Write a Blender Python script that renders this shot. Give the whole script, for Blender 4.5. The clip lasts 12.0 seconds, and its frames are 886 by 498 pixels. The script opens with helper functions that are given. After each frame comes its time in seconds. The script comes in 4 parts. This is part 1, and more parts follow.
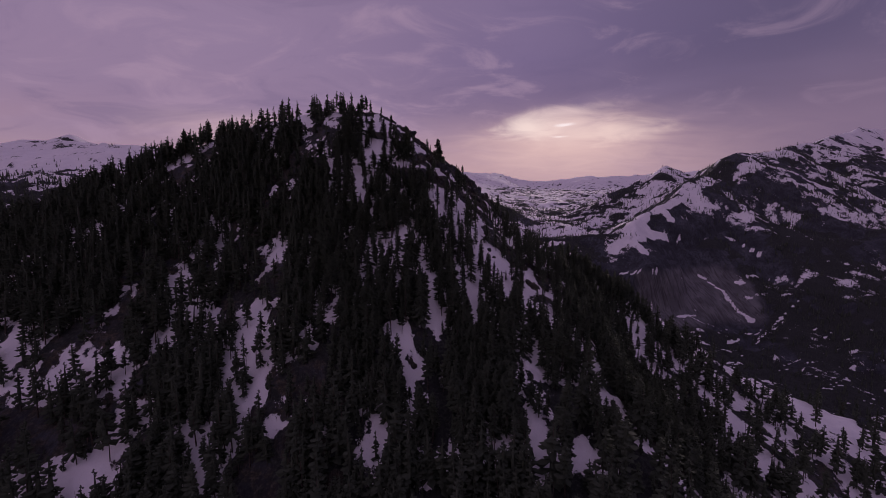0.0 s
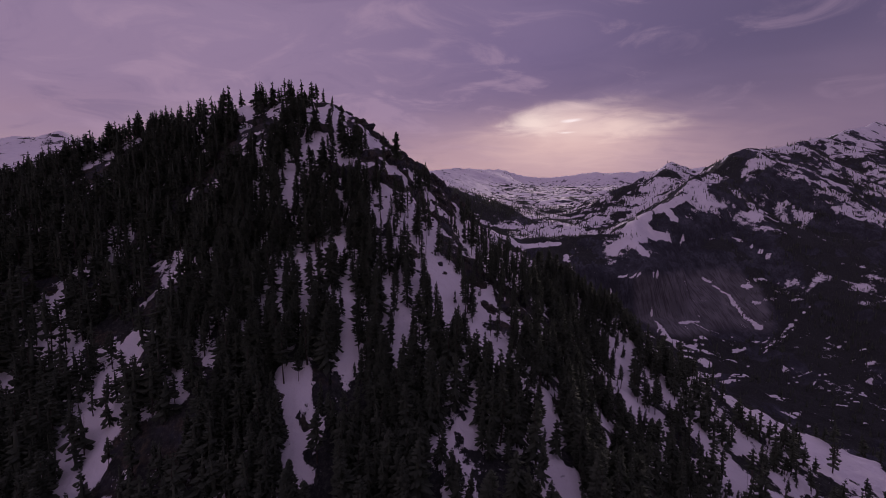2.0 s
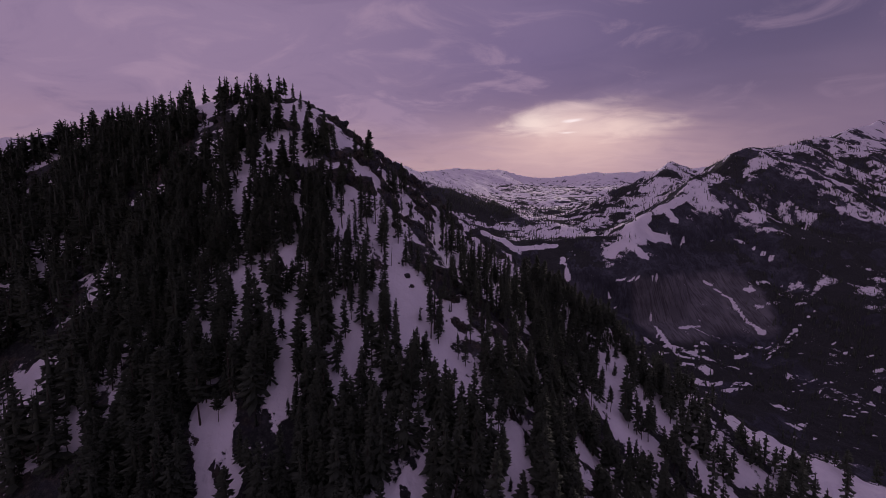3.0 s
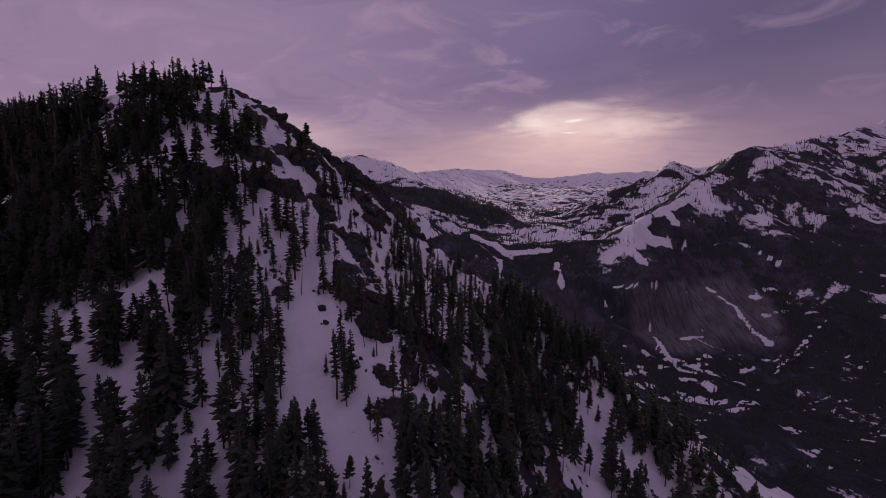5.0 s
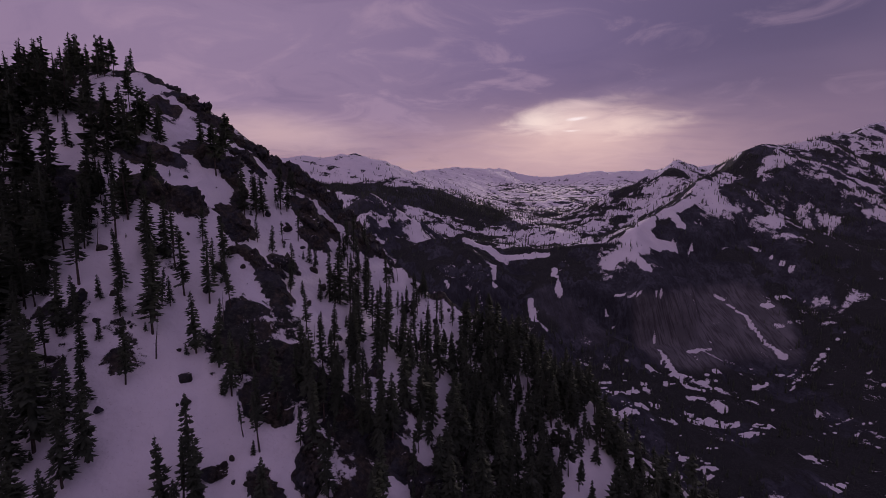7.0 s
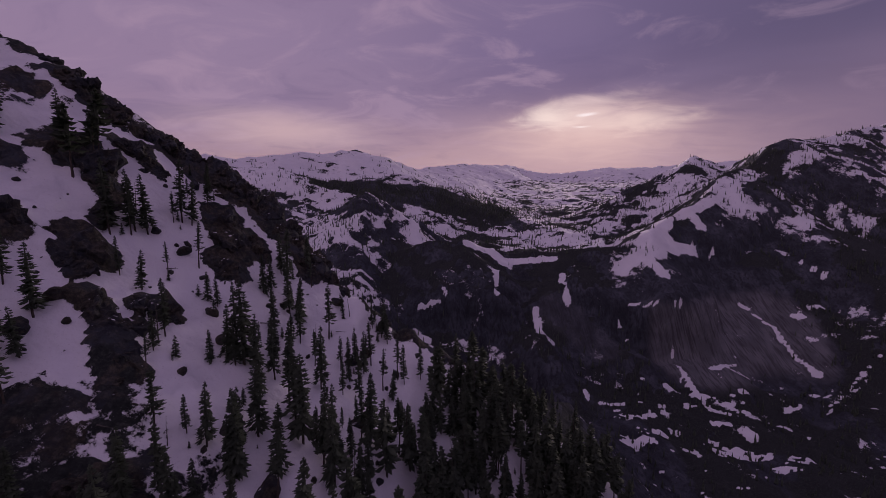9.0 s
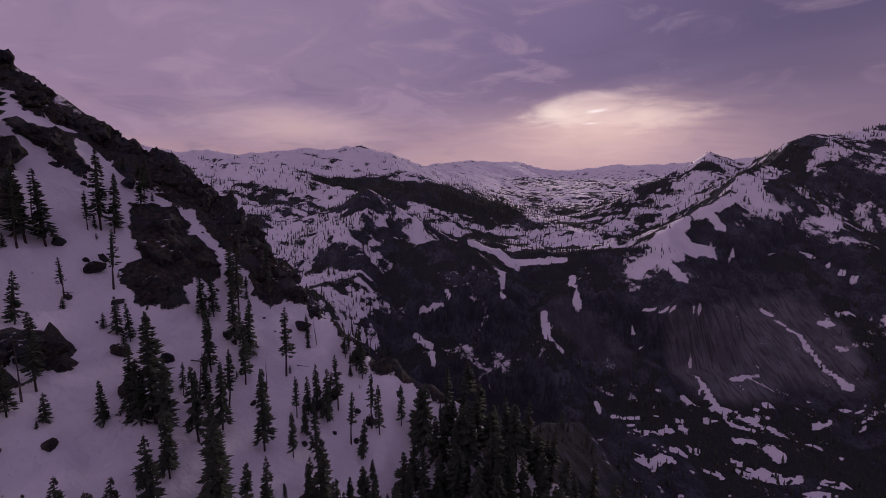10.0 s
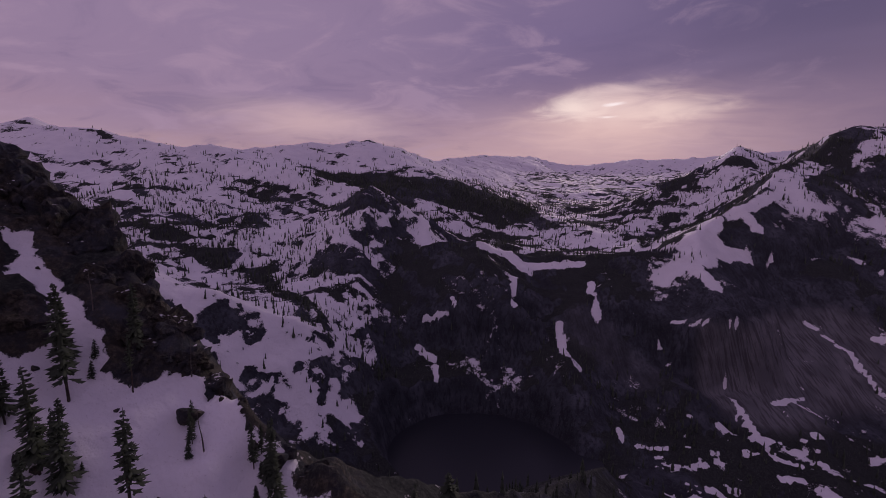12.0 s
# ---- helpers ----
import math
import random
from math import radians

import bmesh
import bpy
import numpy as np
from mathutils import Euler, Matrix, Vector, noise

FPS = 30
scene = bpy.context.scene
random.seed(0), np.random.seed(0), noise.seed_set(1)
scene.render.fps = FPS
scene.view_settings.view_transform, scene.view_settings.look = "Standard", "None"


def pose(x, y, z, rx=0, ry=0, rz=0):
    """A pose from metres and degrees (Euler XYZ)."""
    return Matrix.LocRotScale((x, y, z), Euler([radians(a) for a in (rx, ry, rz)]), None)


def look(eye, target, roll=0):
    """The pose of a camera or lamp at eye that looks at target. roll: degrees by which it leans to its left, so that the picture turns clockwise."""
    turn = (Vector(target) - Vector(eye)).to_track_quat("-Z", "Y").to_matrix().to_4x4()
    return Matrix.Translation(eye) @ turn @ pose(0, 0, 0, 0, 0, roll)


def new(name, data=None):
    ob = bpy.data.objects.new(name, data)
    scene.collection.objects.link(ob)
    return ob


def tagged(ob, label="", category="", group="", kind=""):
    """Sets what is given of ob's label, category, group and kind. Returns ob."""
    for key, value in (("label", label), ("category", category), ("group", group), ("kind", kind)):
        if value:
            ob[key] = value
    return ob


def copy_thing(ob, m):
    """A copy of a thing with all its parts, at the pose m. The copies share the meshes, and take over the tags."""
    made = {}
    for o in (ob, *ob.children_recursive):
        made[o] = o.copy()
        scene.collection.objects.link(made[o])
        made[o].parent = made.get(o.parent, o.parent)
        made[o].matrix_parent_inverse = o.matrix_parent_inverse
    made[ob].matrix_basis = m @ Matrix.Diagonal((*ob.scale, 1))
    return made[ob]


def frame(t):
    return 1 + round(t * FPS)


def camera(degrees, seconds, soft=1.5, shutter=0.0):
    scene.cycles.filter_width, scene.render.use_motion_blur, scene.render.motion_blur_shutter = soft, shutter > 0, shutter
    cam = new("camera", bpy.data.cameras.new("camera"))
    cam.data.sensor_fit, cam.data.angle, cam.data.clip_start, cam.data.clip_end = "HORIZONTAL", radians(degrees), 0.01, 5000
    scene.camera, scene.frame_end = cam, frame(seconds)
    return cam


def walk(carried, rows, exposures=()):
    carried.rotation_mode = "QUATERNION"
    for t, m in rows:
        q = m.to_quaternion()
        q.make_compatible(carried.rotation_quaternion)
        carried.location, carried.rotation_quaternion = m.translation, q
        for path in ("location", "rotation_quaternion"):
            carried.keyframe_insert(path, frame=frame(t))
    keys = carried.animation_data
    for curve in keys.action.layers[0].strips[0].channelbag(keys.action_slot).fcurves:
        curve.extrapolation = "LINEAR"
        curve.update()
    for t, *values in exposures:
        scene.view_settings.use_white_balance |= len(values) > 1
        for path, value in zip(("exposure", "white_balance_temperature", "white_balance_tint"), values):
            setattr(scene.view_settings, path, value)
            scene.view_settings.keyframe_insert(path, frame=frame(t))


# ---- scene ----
cam = camera(99.05, 12.0, soft=0.85)
PATH = [
    (0, (0.00, 0.00, 0.00), (-0.04, 99.62, -8.68), 0.00),
    (0.5, (6.95, 7.21, 1.07), (6.59, 106.81, -7.81), 0.02),
    (1, (14.26, 16.11, 2.23), (13.44, 115.69, -6.94), 0.01),
    (1.5, (21.25, 24.65, 3.62), (19.99, 124.18, -5.89), 0.01),
    (2, (28.12, 33.26, 4.88), (26.62, 132.79, -4.73), 0.04),
    (2.5, (34.80, 42.16, 5.88), (33.16, 141.69, -3.72), -0.01),
    (3, (41.35, 51.06, 7.04), (39.53, 150.59, -2.48), -0.08),
    (5, (64.30, 86.45, 11.06), (61.97, 185.98, 1.61), -0.14),
    (5.5, (69.25, 95.56, 12.67), (66.80, 195.07, 3.07), -0.13),
    (6, (73.65, 105.20, 14.23), (71.02, 204.70, 4.55), -0.11),
    (6.5, (77.58, 114.70, 15.25), (74.88, 214.19, 5.54), -0.13),
    (7, (81.00, 124.29, 16.83), (78.17, 223.76, 6.99), -0.16),
    (7.5, (84.07, 134.16, 18.18), (81.12, 233.61, 8.18), -0.10),
    (9.5, (95.18, 178.73, 22.67), (89.25, 277.94, 11.62), -0.01),
    (10, (96.74, 190.87, 23.53), (89.82, 289.97, 12.03), 0.14),
    (10.5, (98.42, 201.52, 24.73), (90.49, 300.49, 12.84), 0.17),
    (11, (100.15, 211.53, 25.97), (91.15, 310.36, 13.68), 0.21),
    (11.5, (101.14, 221.50, 27.09), (91.45, 320.23, 14.51), 0.23),
    (12, (101.81, 231.06, 28.17), (91.54, 329.70, 15.35), 0.30),
]
walk(cam, [(t, look(eye, target, roll)) for t, eye, target, roll in PATH])

# ---- sky and light ----
SUN_AZ, SUN_EL = radians(17.3), radians(12.3)
SUN_DIR = Vector((math.sin(SUN_AZ) * math.cos(SUN_EL), math.cos(SUN_AZ) * math.cos(SUN_EL), math.sin(SUN_EL)))
scene.view_settings.exposure = 0.0


class Nodes:
    """A small writer of node trees."""

    def __init__(self, tree):
        self.tree = tree
        tree.nodes.clear()

    def add(self, kind, **props):
        n = self.tree.nodes.new(kind)
        for key, value in props.items():
            if key == "op":
                n.operation = value
            elif key == "blend":
                n.blend_type = value
            elif key == "data":
                n.data_type = value
            elif key == "attr":
                n.attribute_name = value
        return n

    def put(self, socket, value):
        if isinstance(value, bpy.types.NodeSocket):
            self.tree.links.new(value, socket)
        else:
            socket.default_value = value

    def math(self, op, a, b=0.0, c=0.0):
        n = self.add("ShaderNodeMath", op=op)
        for s, v in zip(n.inputs, (a, b, c)):
            self.put(s, v)
        return n.outputs[0]

    def vec(self, op, a, b=(0, 0, 0)):
        n = self.add("ShaderNodeVectorMath", op=op)
        self.put(n.inputs[0], a)
        self.put(n.inputs[1], b)
        return n.outputs["Value"] if op in ("DOT_PRODUCT", "LENGTH") else n.outputs[0]

    def ramp(self, x, stops):
        n = self.add("ShaderNodeValToRGB")
        e = n.color_ramp.elements
        while len(e) < len(stops):
            e.new(0.5)
        for k, (p, c) in enumerate(stops):
            e[k].position = p
            e[k].color = (*c, 1) if isinstance(c, tuple) else (c, c, c, 1)
        self.put(n.inputs[0], x)
        return n.outputs[0]

    def mix(self, f, a, b, blend="MIX"):
        n = self.add("ShaderNodeMix", data="RGBA", blend=blend)
        self.put(n.inputs[0], f)
        for s, v in ((n.inputs[6], a), (n.inputs[7], b)):
            self.put(s, (*v, 1) if isinstance(v, tuple) and len(v) == 3 else v)
        return n.outputs[2]

    def noise(self, where, scale, detail=4.0, rough=0.55, warp=0.0):
        n = self.add("ShaderNodeTexNoise")
        self.put(n.inputs["Vector"], where)
        n.inputs["Scale"].default_value = scale
        n.inputs["Detail"].default_value = detail
        n.inputs["Roughness"].default_value = rough
        n.inputs["Distortion"].default_value = warp
        return n.outputs[0]

    def add_mix(self, f, a, b):
        n = self.add("ShaderNodeMix", data="FLOAT")
        for s, v in zip((n.inputs[0], n.inputs[2], n.inputs[3]), (f, a, b)):
            self.put(s, v)
        return n.outputs[0]

    def span(self, x, a, b, c=0.0, d=1.0):
        n = self.add("ShaderNodeMapRange")
        n.interpolation_type = "SMOOTHSTEP"
        self.put(n.inputs[0], x)
        for s, v in zip(n.inputs[1:5], (a, b, c, d)):
            s.default_value = v
        return n.outputs[0]


def make_world():
    w = bpy.data.worlds.new("dusk_sky")
    w.use_nodes = True
    g = Nodes(w.node_tree)
    way = g.add("ShaderNodeTexCoord").outputs["Generated"]
    axes = g.add("ShaderNodeSeparateXYZ")
    g.put(axes.inputs[0], way)
    x, y, z = axes.outputs
    up = g.math("MAXIMUM", z, 0.0)
    # the cloud sheet, seen in perspective
    flat = g.math("ADD", up, 0.16)
    sheet = g.add("ShaderNodeCombineXYZ")
    g.put(sheet.inputs[0], g.math("DIVIDE", x, flat))
    g.put(sheet.inputs[1], g.math("MULTIPLY", g.math("DIVIDE", y, flat), 1.5))
    g.put(sheet.inputs[2], 3.7)
    broad = g.noise(sheet.outputs[0], 0.62, 3.0, 0.5, 0.5)
    streak = g.noise(sheet.outputs[0], 2.1, 8.0, 0.58, 0.9)
    # height above the horizon gives the base colour
    base = g.ramp(up, [(0.0, (0.50, 0.33, 0.31)), (0.10, (0.47, 0.30, 0.33)), (0.17, (0.33, 0.215, 0.30)), (0.25, (0.20, 0.140, 0.245)), (0.36, (0.178, 0.131, 0.253)), (1.0, (0.192, 0.142, 0.264))])
    lit = g.span(broad, 0.40, 0.66)
    wisps = g.span(streak, 0.50, 0.70)
    dark = g.span(streak, 0.30, 0.48, 1.0, 0.0)
    west = g.span(x, -0.55, 0.35, 1.0, 0.0)
    c = g.mix(g.math("MULTIPLY", g.math("MULTIPLY", west, g.span(up, 0.10, 0.26)), 0.62), base, (0.349, 0.241, 0.366))
    east = g.span(x, 0.15, 0.75)
    c = g.mix(g.math("MULTIPLY", g.math("MULTIPLY", east, g.span(up, 0.10, 0.24)), 0.92), c, (0.110, 0.086, 0.168))
    c = g.mix(g.math("MULTIPLY", lit, 0.45), c, (0.291, 0.207, 0.334))
    c = g.mix(g.math("MULTIPLY", wisps, 0.48), c, (0.407, 0.276, 0.392))
    c = g.mix(g.math("MULTIPLY", dark, 0.30), c, (0.145, 0.110, 0.217))
    c = g.mix(g.math("MULTIPLY", g.math("MULTIPLY", east, g.span(up, 0.16, 0.30)), 0.40), c, (0.110, 0.086, 0.168))
    # the veiled sun: a wide peach glow under the cloud edge, two bright gaps in it
    grain = g.math("MULTIPLY", g.math("SUBTRACT", g.noise(sheet.outputs[0], 2.6, 5.0, 0.55, 0.8), 0.5), 0.15)

    def glow(az, el, stretch, inner, outer, colour, amount, under):
        a, e = radians(az), radians(el)
        at = (math.sin(a) * math.cos(e), math.cos(a) * math.cos(e), math.sin(e))
        far = g.vec("LENGTH", g.vec("MULTIPLY", g.vec("SUBTRACT", way, at), (1.0, 1.0, stretch)))
        f = g.span(g.math("ADD", far, grain), inner, outer, 1.0, 0.0)
        return g.mix(g.math("MULTIPLY", f, amount), under, colour)

    c = g.mix(g.math("MULTIPLY", g.span(x, 0.40, 0.70), g.span(up, 0.34, 0.14)), c, (0.215, 0.148, 0.235))
    c = glow(-24, 10.6, 5.0, 0.0, 0.32, (0.66, 0.45, 0.47), 0.68, c)
    c = glow(14, 7.0, 3.4, 0.0, 0.60, (0.57, 0.37, 0.41), 0.80, c)
    c = glow(17.5, 10.2, 3.0, 0.0, 0.29, (0.77, 0.52, 0.50), 0.86, c)
    c = glow(12.3, 12.5, 2.6, 0.0, 0.10, (1.10, 0.90, 0.82), 0.62, c)
    c = glow(18.0, 12.2, 2.6, 0.0, 0.16, (0.88, 0.66, 0.63), 0.55, c)
    c = glow(17.2, 12.6, 8.0, -0.02, 0.030, (1.05, 0.92, 0.95), 0.7, c)
    c = glow(16.6, 11.1, 8.0, -0.02, 0.028, (1.05, 0.90, 0.90), 0.7, c)
    c = glow(24.5, 11.2, 3.6, 0.0, 0.13, (0.95, 0.72, 0.66), 0.5, c)
    c = glow(17.0, 14.4, 7.0, 0.0, 0.13, (0.80, 0.60, 0.60), 0.45, c)
    bg = g.add("ShaderNodeBackground")
    g.put(bg.inputs[0], c)
    bg.inputs[1].default_value = 1.0
    out = g.add("ShaderNodeOutputWorld")
    g.put(out.inputs[0], bg.outputs[0])
    scene.world = w


make_world()
sun = new("sun", bpy.data.lights.new("sun", "SUN"))
sun.data.energy, sun.data.angle, sun.data.color = 0.85, radians(16), (1.0, 0.79, 0.76)
sun.matrix_world = look(SUN_DIR * 1000, (0, 0, 0))

# ---- noise and land forms ----


def lattice(x, y, seed):
    """Smooth value noise in -1..1 on a unit lattice."""
    ix, iy = np.floor(x).astype(np.int64), np.floor(y).astype(np.int64)
    fx, fy = x - ix, y - iy
    fx, fy = fx * fx * fx * (fx * (fx * 6 - 15) + 10), fy * fy * fy * (fy * (fy * 6 - 15) + 10)

    def corner(a, b):
        h = (a * 374761393 + b * 668265263 + seed * 2147483647) & 0xFFFFFFFF
        h = ((h ^ (h >> 13)) * 1274126177) & 0xFFFFFFFF
        h = ((h ^ (h >> 16)) * 2246822519) & 0xFFFFFFFF
        return ((h ^ (h >> 15)) & 0xFFFFFF) / 8388607.5 - 1.0

    low = corner(ix, iy) * (1 - fx) + corner(ix + 1, iy) * fx
    high = corner(ix, iy + 1) * (1 - fx) + corner(ix + 1, iy + 1) * fx
    return low * (1 - fy) + high * fy


def fbm(x, y, size, octaves, seed, ridged=False, gain=0.5):
    total, weight, amp = 0.0, 0.0, 1.0
    px, py = x / size, y / size
    for k in range(octaves):
        v = lattice(px, py, seed + 17 * k)
        total = total + amp * ((1 - 2 * np.abs(v)) if ridged else v)
        weight += amp
        amp *= gain
        px, py = 2.03 * (0.8 * px - 0.6 * py) + 5.2, 2.03 * (0.6 * px + 0.8 * py) + 1.3
    return total / weight


def step(a, b, x):
    t = np.clip((x - a) / (b - a), 0, 1)
    return t * t * (3 - 2 * t)


def along(line, x, y):
    """Distance from a polyline of (x, y, z), its height at the nearest place, and the side (positive: left of its run)."""
    best, high, side = np.full(x.shape, 1e9), np.zeros(x.shape), np.zeros(x.shape)
    for (ax, ay, az), (bx, by, bz) in zip(line, line[1:]):
        dx, dy = bx - ax, by - ay
        t = np.clip(((x - ax) * dx + (y - ay) * dy) / (dx * dx + dy * dy), 0, 1)
        d = np.hypot(x - ax - t * dx, y - ay - t * dy)
        near = d < best
        best = np.where(near, d, best)
        high = np.where(near, az + t * (bz - az), high)
        side = np.where(near, dx * (y - ay) - dy * (x - ax), side)
    return best, high, side


# crest of the knoll, west to east: x, y, height, slope of its south face
CREST = np.array([
    (-420, 235, -50, 0.50), (-260, 262, 12, 0.60), (-190, 274, 46, 0.75), (-130, 280, 66, 0.85), (-85, 283, 76, 0.88),
    (-50, 284, 72, 0.84), (-20, 286, 57, 0.72), (0, 291, 46, 0.63), (17, 299, 33, 0.52), (28, 298, 22, 0.45), (40, 296, 10, 0.40), (52, 293, 0, 0.36), (62, 291, -6, 0.35), (74, 289, -15, 0.36),
    (90, 289, -27, 0.38), (108, 290, -42, 0.40), (140, 281, -66, 0.38), (160, 263, -83, 0.35), (200, 245, -102, 0.33), (250, 225, -123, 0.30), (350, 190, -166, 0.30)])
SPUR = [(-70, 780, -70), (20, 705, -50), (106, 695, -30), (172, 735, -45), (255, 722, -42), (361, 695, -25), (407, 775, 8), (540, 880, 58),
        (668, 975, 95), (770, 1035, 164), (1000, 1130, 200), (1300, 1300, 262), (1900, 1750, 390), (2700, 2100, 420)]
SHOULDER = [(480, 1090, 60), (620, 1095, 122), (700, 1210, 146), (785, 1355, 163), (1100, 1800, 190)]
MASSIF = [(-2600, 1600, 380), (-1900, 1500, 270), (-1523, 1320, 226), (-1300, 1250, 247), (-1150, 1185, 236), (-1000, 1120, 202), (-730, 1000, 168), (-520, 1010, 130), (-350, 1150, 150), (-222, 1292, 186),
          (-60, 1600, 150), (150, 2100, 170)]
WHITE_RIB = [(-420, 470, 20), (-300, 470, 0), (-200, 480, -20), (-116, 505, -47), (-40, 530, -90), (45, 562, -165)]
WEST_RIDGE = [(-1500, 560, 20), (-900, 520, 40), (-524, 501, 44), (-400, 480, 22)]
FAR_RIDGE = [(-1200, 2500, 300), (-150, 2500, 255), (100, 3300, 375), (553, 3900, 423), (800, 3700, 335), (1000, 3650, 318), (1300, 3600, 372),
             (1700, 3500, 362), (2400, 3300, 400), (3600, 2600, 430)]
NORTH_SPUR = [(72, 300, -27), (92, 330, -56), (130, 372, -90), (165, 425, -124), (195, 470, -168)]
DOME = [(-92, 790, 40), (-62, 782, 44), (-20, 792, 14)]
LAKE_LEVEL = -177.0


# swells of the knoll's south face, then buttresses and hollows of the valley wall: x, y, height
FACE_SWELLS = [(-90, 150, -2), (-90, 195, -6), (-90, 240, -2), (-45, 150, 8), (-45, 240, 8), (0, 240, 7), (0, 285, -2),
               (45, 150, -6), (45, 195, 6), (45, 240, -4), (45, 285, -4), (90, 195, -3), (90, 240, -5), (190, 230, -3)]
WALL_SWELLS = [(60, 600, -3), (185, 575, 46), (225, 655, 32), (235, 545, 11), (262, 500, 13), (276, 590, 28), (318, 640, -12), (350, 560, -13), (350, 505, -3), (375, 600, 8),
               (410, 530, -13), (405, 615, -8), (440, 690, -14), (455, 575, -14), (460, 490, -14), (490, 690, -18), (500, 620, -18), (520, 670, -18), (560, 610, 5), (575, 720, -18),
               (600, 670, -19), (670, 860, 10), (725, 860, -20)]


def swells(places, reach, x, y):
    total = np.zeros(np.shape(x))
    for px, py, high in places:
        total = total + high * np.exp(-((x - px) ** 2 + (y - py) ** 2) / reach ** 2)
    return total


def knoll(x, y):
    cx = CREST[:, 0]
    wob = 6 * fbm(x, y, 45, 2, 90)
    yc, zc, s = (np.interp(x + wob, cx, CREST[:, k]) for k in (1, 2, 3))
    yc = yc + 5 * fbm(x, 0.3 * y, 26, 3, 95) * step(50, 75, x)
    south, north = np.maximum(yc - y, 0), np.maximum(y - yc, 0)
    return zc - s * south - (1.15 + 0.55 * step(-20, 20, x) * step(90, 70, x)) * north + swells(FACE_SWELLS, 48.0, x, y)


def land(x, y):
    """Height of the ground, in metres."""
    wx = x + 22 * fbm(x, y, 140, 3, 5) * step(350, 700, y)
    wy = y + 22 * fbm(x, y, 140, 3, 9) * step(350, 700, y)
    floor = np.interp(wy, (-3000, -600, 300, 480, 572, 640, 720, 1000, 1500, 2500, 3600, 5200),
                      (-120, -215, -228, -205, -180, -112, -58, -18, 35, 145, 255, 300))
    floor = floor + np.clip(np.abs(x - 300) - 900, 0, None) * 0.10 - 35 * step(180, 330, x) * step(760, 560, y)
    # the high bench west of the lake
    bench = np.interp(wy, (300, 430, 520, 720, 1000), (-230, -150, -88, -62, -18))
    floor = np.maximum(floor, floor + (bench - floor) * step(50, -70, wx) * (wy < 1000))
    forms = [floor]
    forms.append(knoll(x, y))
    d, h, side = along(SPUR, wx, wy)
    gully = d + 15 * fbm(x, y, 42, 4, 77, True, 0.55) * step(30, 60, d)
    wall = np.interp(gully, (0, 70, 80, 96, 210, 420, 800), (0, -52, -66, -128, -172, -215, -300))
    steady_slope = -0.78 * d
    east = step(480, 640, wx)
    forms.append(h + np.where(side > 0, -0.55 * d, wall * (1 - east) + steady_slope * east))
    for line, near, far in ((SHOULDER, 0.5, 0.5), (MASSIF, 0.34, 0.3), (WHITE_RIB, 0.62, 0.6), (NORTH_SPUR, 0.8, 0.8), (WEST_RIDGE, 0.34, 0.4), (FAR_RIDGE, 0.3, 0.3), (DOME, 0.75, 0.6)):
        d, h, side = along(line, wx, wy)
        fall = np.interp(d, (0, 250, 450, 600, 750, 1000, 2000), (0, 95, 175, 262, 400, 720, 2000)) if line is MASSIF else near * d
        forms.append(h - np.where(side > 0, far * d, fall))
    stack = np.stack(forms)
    top = stack.max(0)
    z = top + 6.0 * np.log(np.exp(np.clip((stack - top) / 6.0, -40, 0)).sum(0))
    z = z + swells(WALL_SWELLS, 36.0, x, y)
    near_hill = step(420, 330, y) * step(420, 250, x)
    far = 1 - near_hill
    z = z + far * (16 * fbm(x, y, 210, 5, 21, True) + 5 * fbm(x, y, 46, 4, 33, True))
    z = z + near_hill * (3.2 * fbm(x, y, 38, 4, 41) + 1.2 * fbm(x, y, 9, 3, 47, True))
    # broken rock along the knoll's eastern crest and below it
    cy = np.interp(x, CREST[:, 0], CREST[:, 1])
    band = step(-75, -25, x) * step(115, 70, x) * step(34, 8, cy - y) * step(-60, -20, cy - y)
    z = z + band * (2.4 * fbm(x, y, 17, 4, 71, True, 0.6) - 0.4)
    # the lake's bowl
    bowl = np.hypot((x - 100) / 76, (y - 518) / 54) + 0.14 * fbm(x, y, 50, 3, 61)
    z = np.where(bowl < 1.3, z + (LAKE_LEVEL - 5 - z) * step(1.2, 0.95, bowl), z)
    return z


def grid():
    """A round sheet, finer where the valley lies open."""
    turn = np.concatenate([np.arange(-180, -66, 4.0), np.arange(-66, 68, 0.225), np.arange(68, 180, 4.0)])
    reach = np.concatenate([[0.02, 12, 25, 40, 55], np.arange(66, 420, 1.45), 420 * 1.0046 ** np.arange(0, 150), 836 * 1.009 ** np.arange(0, 200)])
    reach = reach[reach < 4820]
    a = np.radians(turn)[None, :]
    r = reach[:, None]
    return 50 + r * np.sin(a), r * np.cos(a)


# ---- where the snow lies ----
# strokes of snow in chutes and hollows: x, y to x, y, half width
WALL_SNOW = [(408, 771, 382, 739, 12.7), (381, 734, 353, 703, 23.3), (360, 710, 429, 737, 10.9), (344, 698, 310, 687, 10.7), (341, 691, 352, 659, 7.0), (434, 785, 470, 798, 7.5), (470, 798, 521, 830, 9.0), (521, 830, 563, 862, 8.0), (458, 783, 461, 768, 8.1), (458, 740, 466, 744, 3.2), (565, 782, 590, 754, 2.7), (590, 754, 604, 719, 2.8), (304, 638, 317, 630, 2.6), (317, 630, 328, 620, 2.0), (344, 619, 356, 620, 2.0), (287, 632, 292, 620, 2.9), (341, 611, 343, 587, 2.8), (343, 587, 344, 569, 3.0), (344, 569, 349, 549, 2.4), (349, 549, 364, 543, 2.3)]
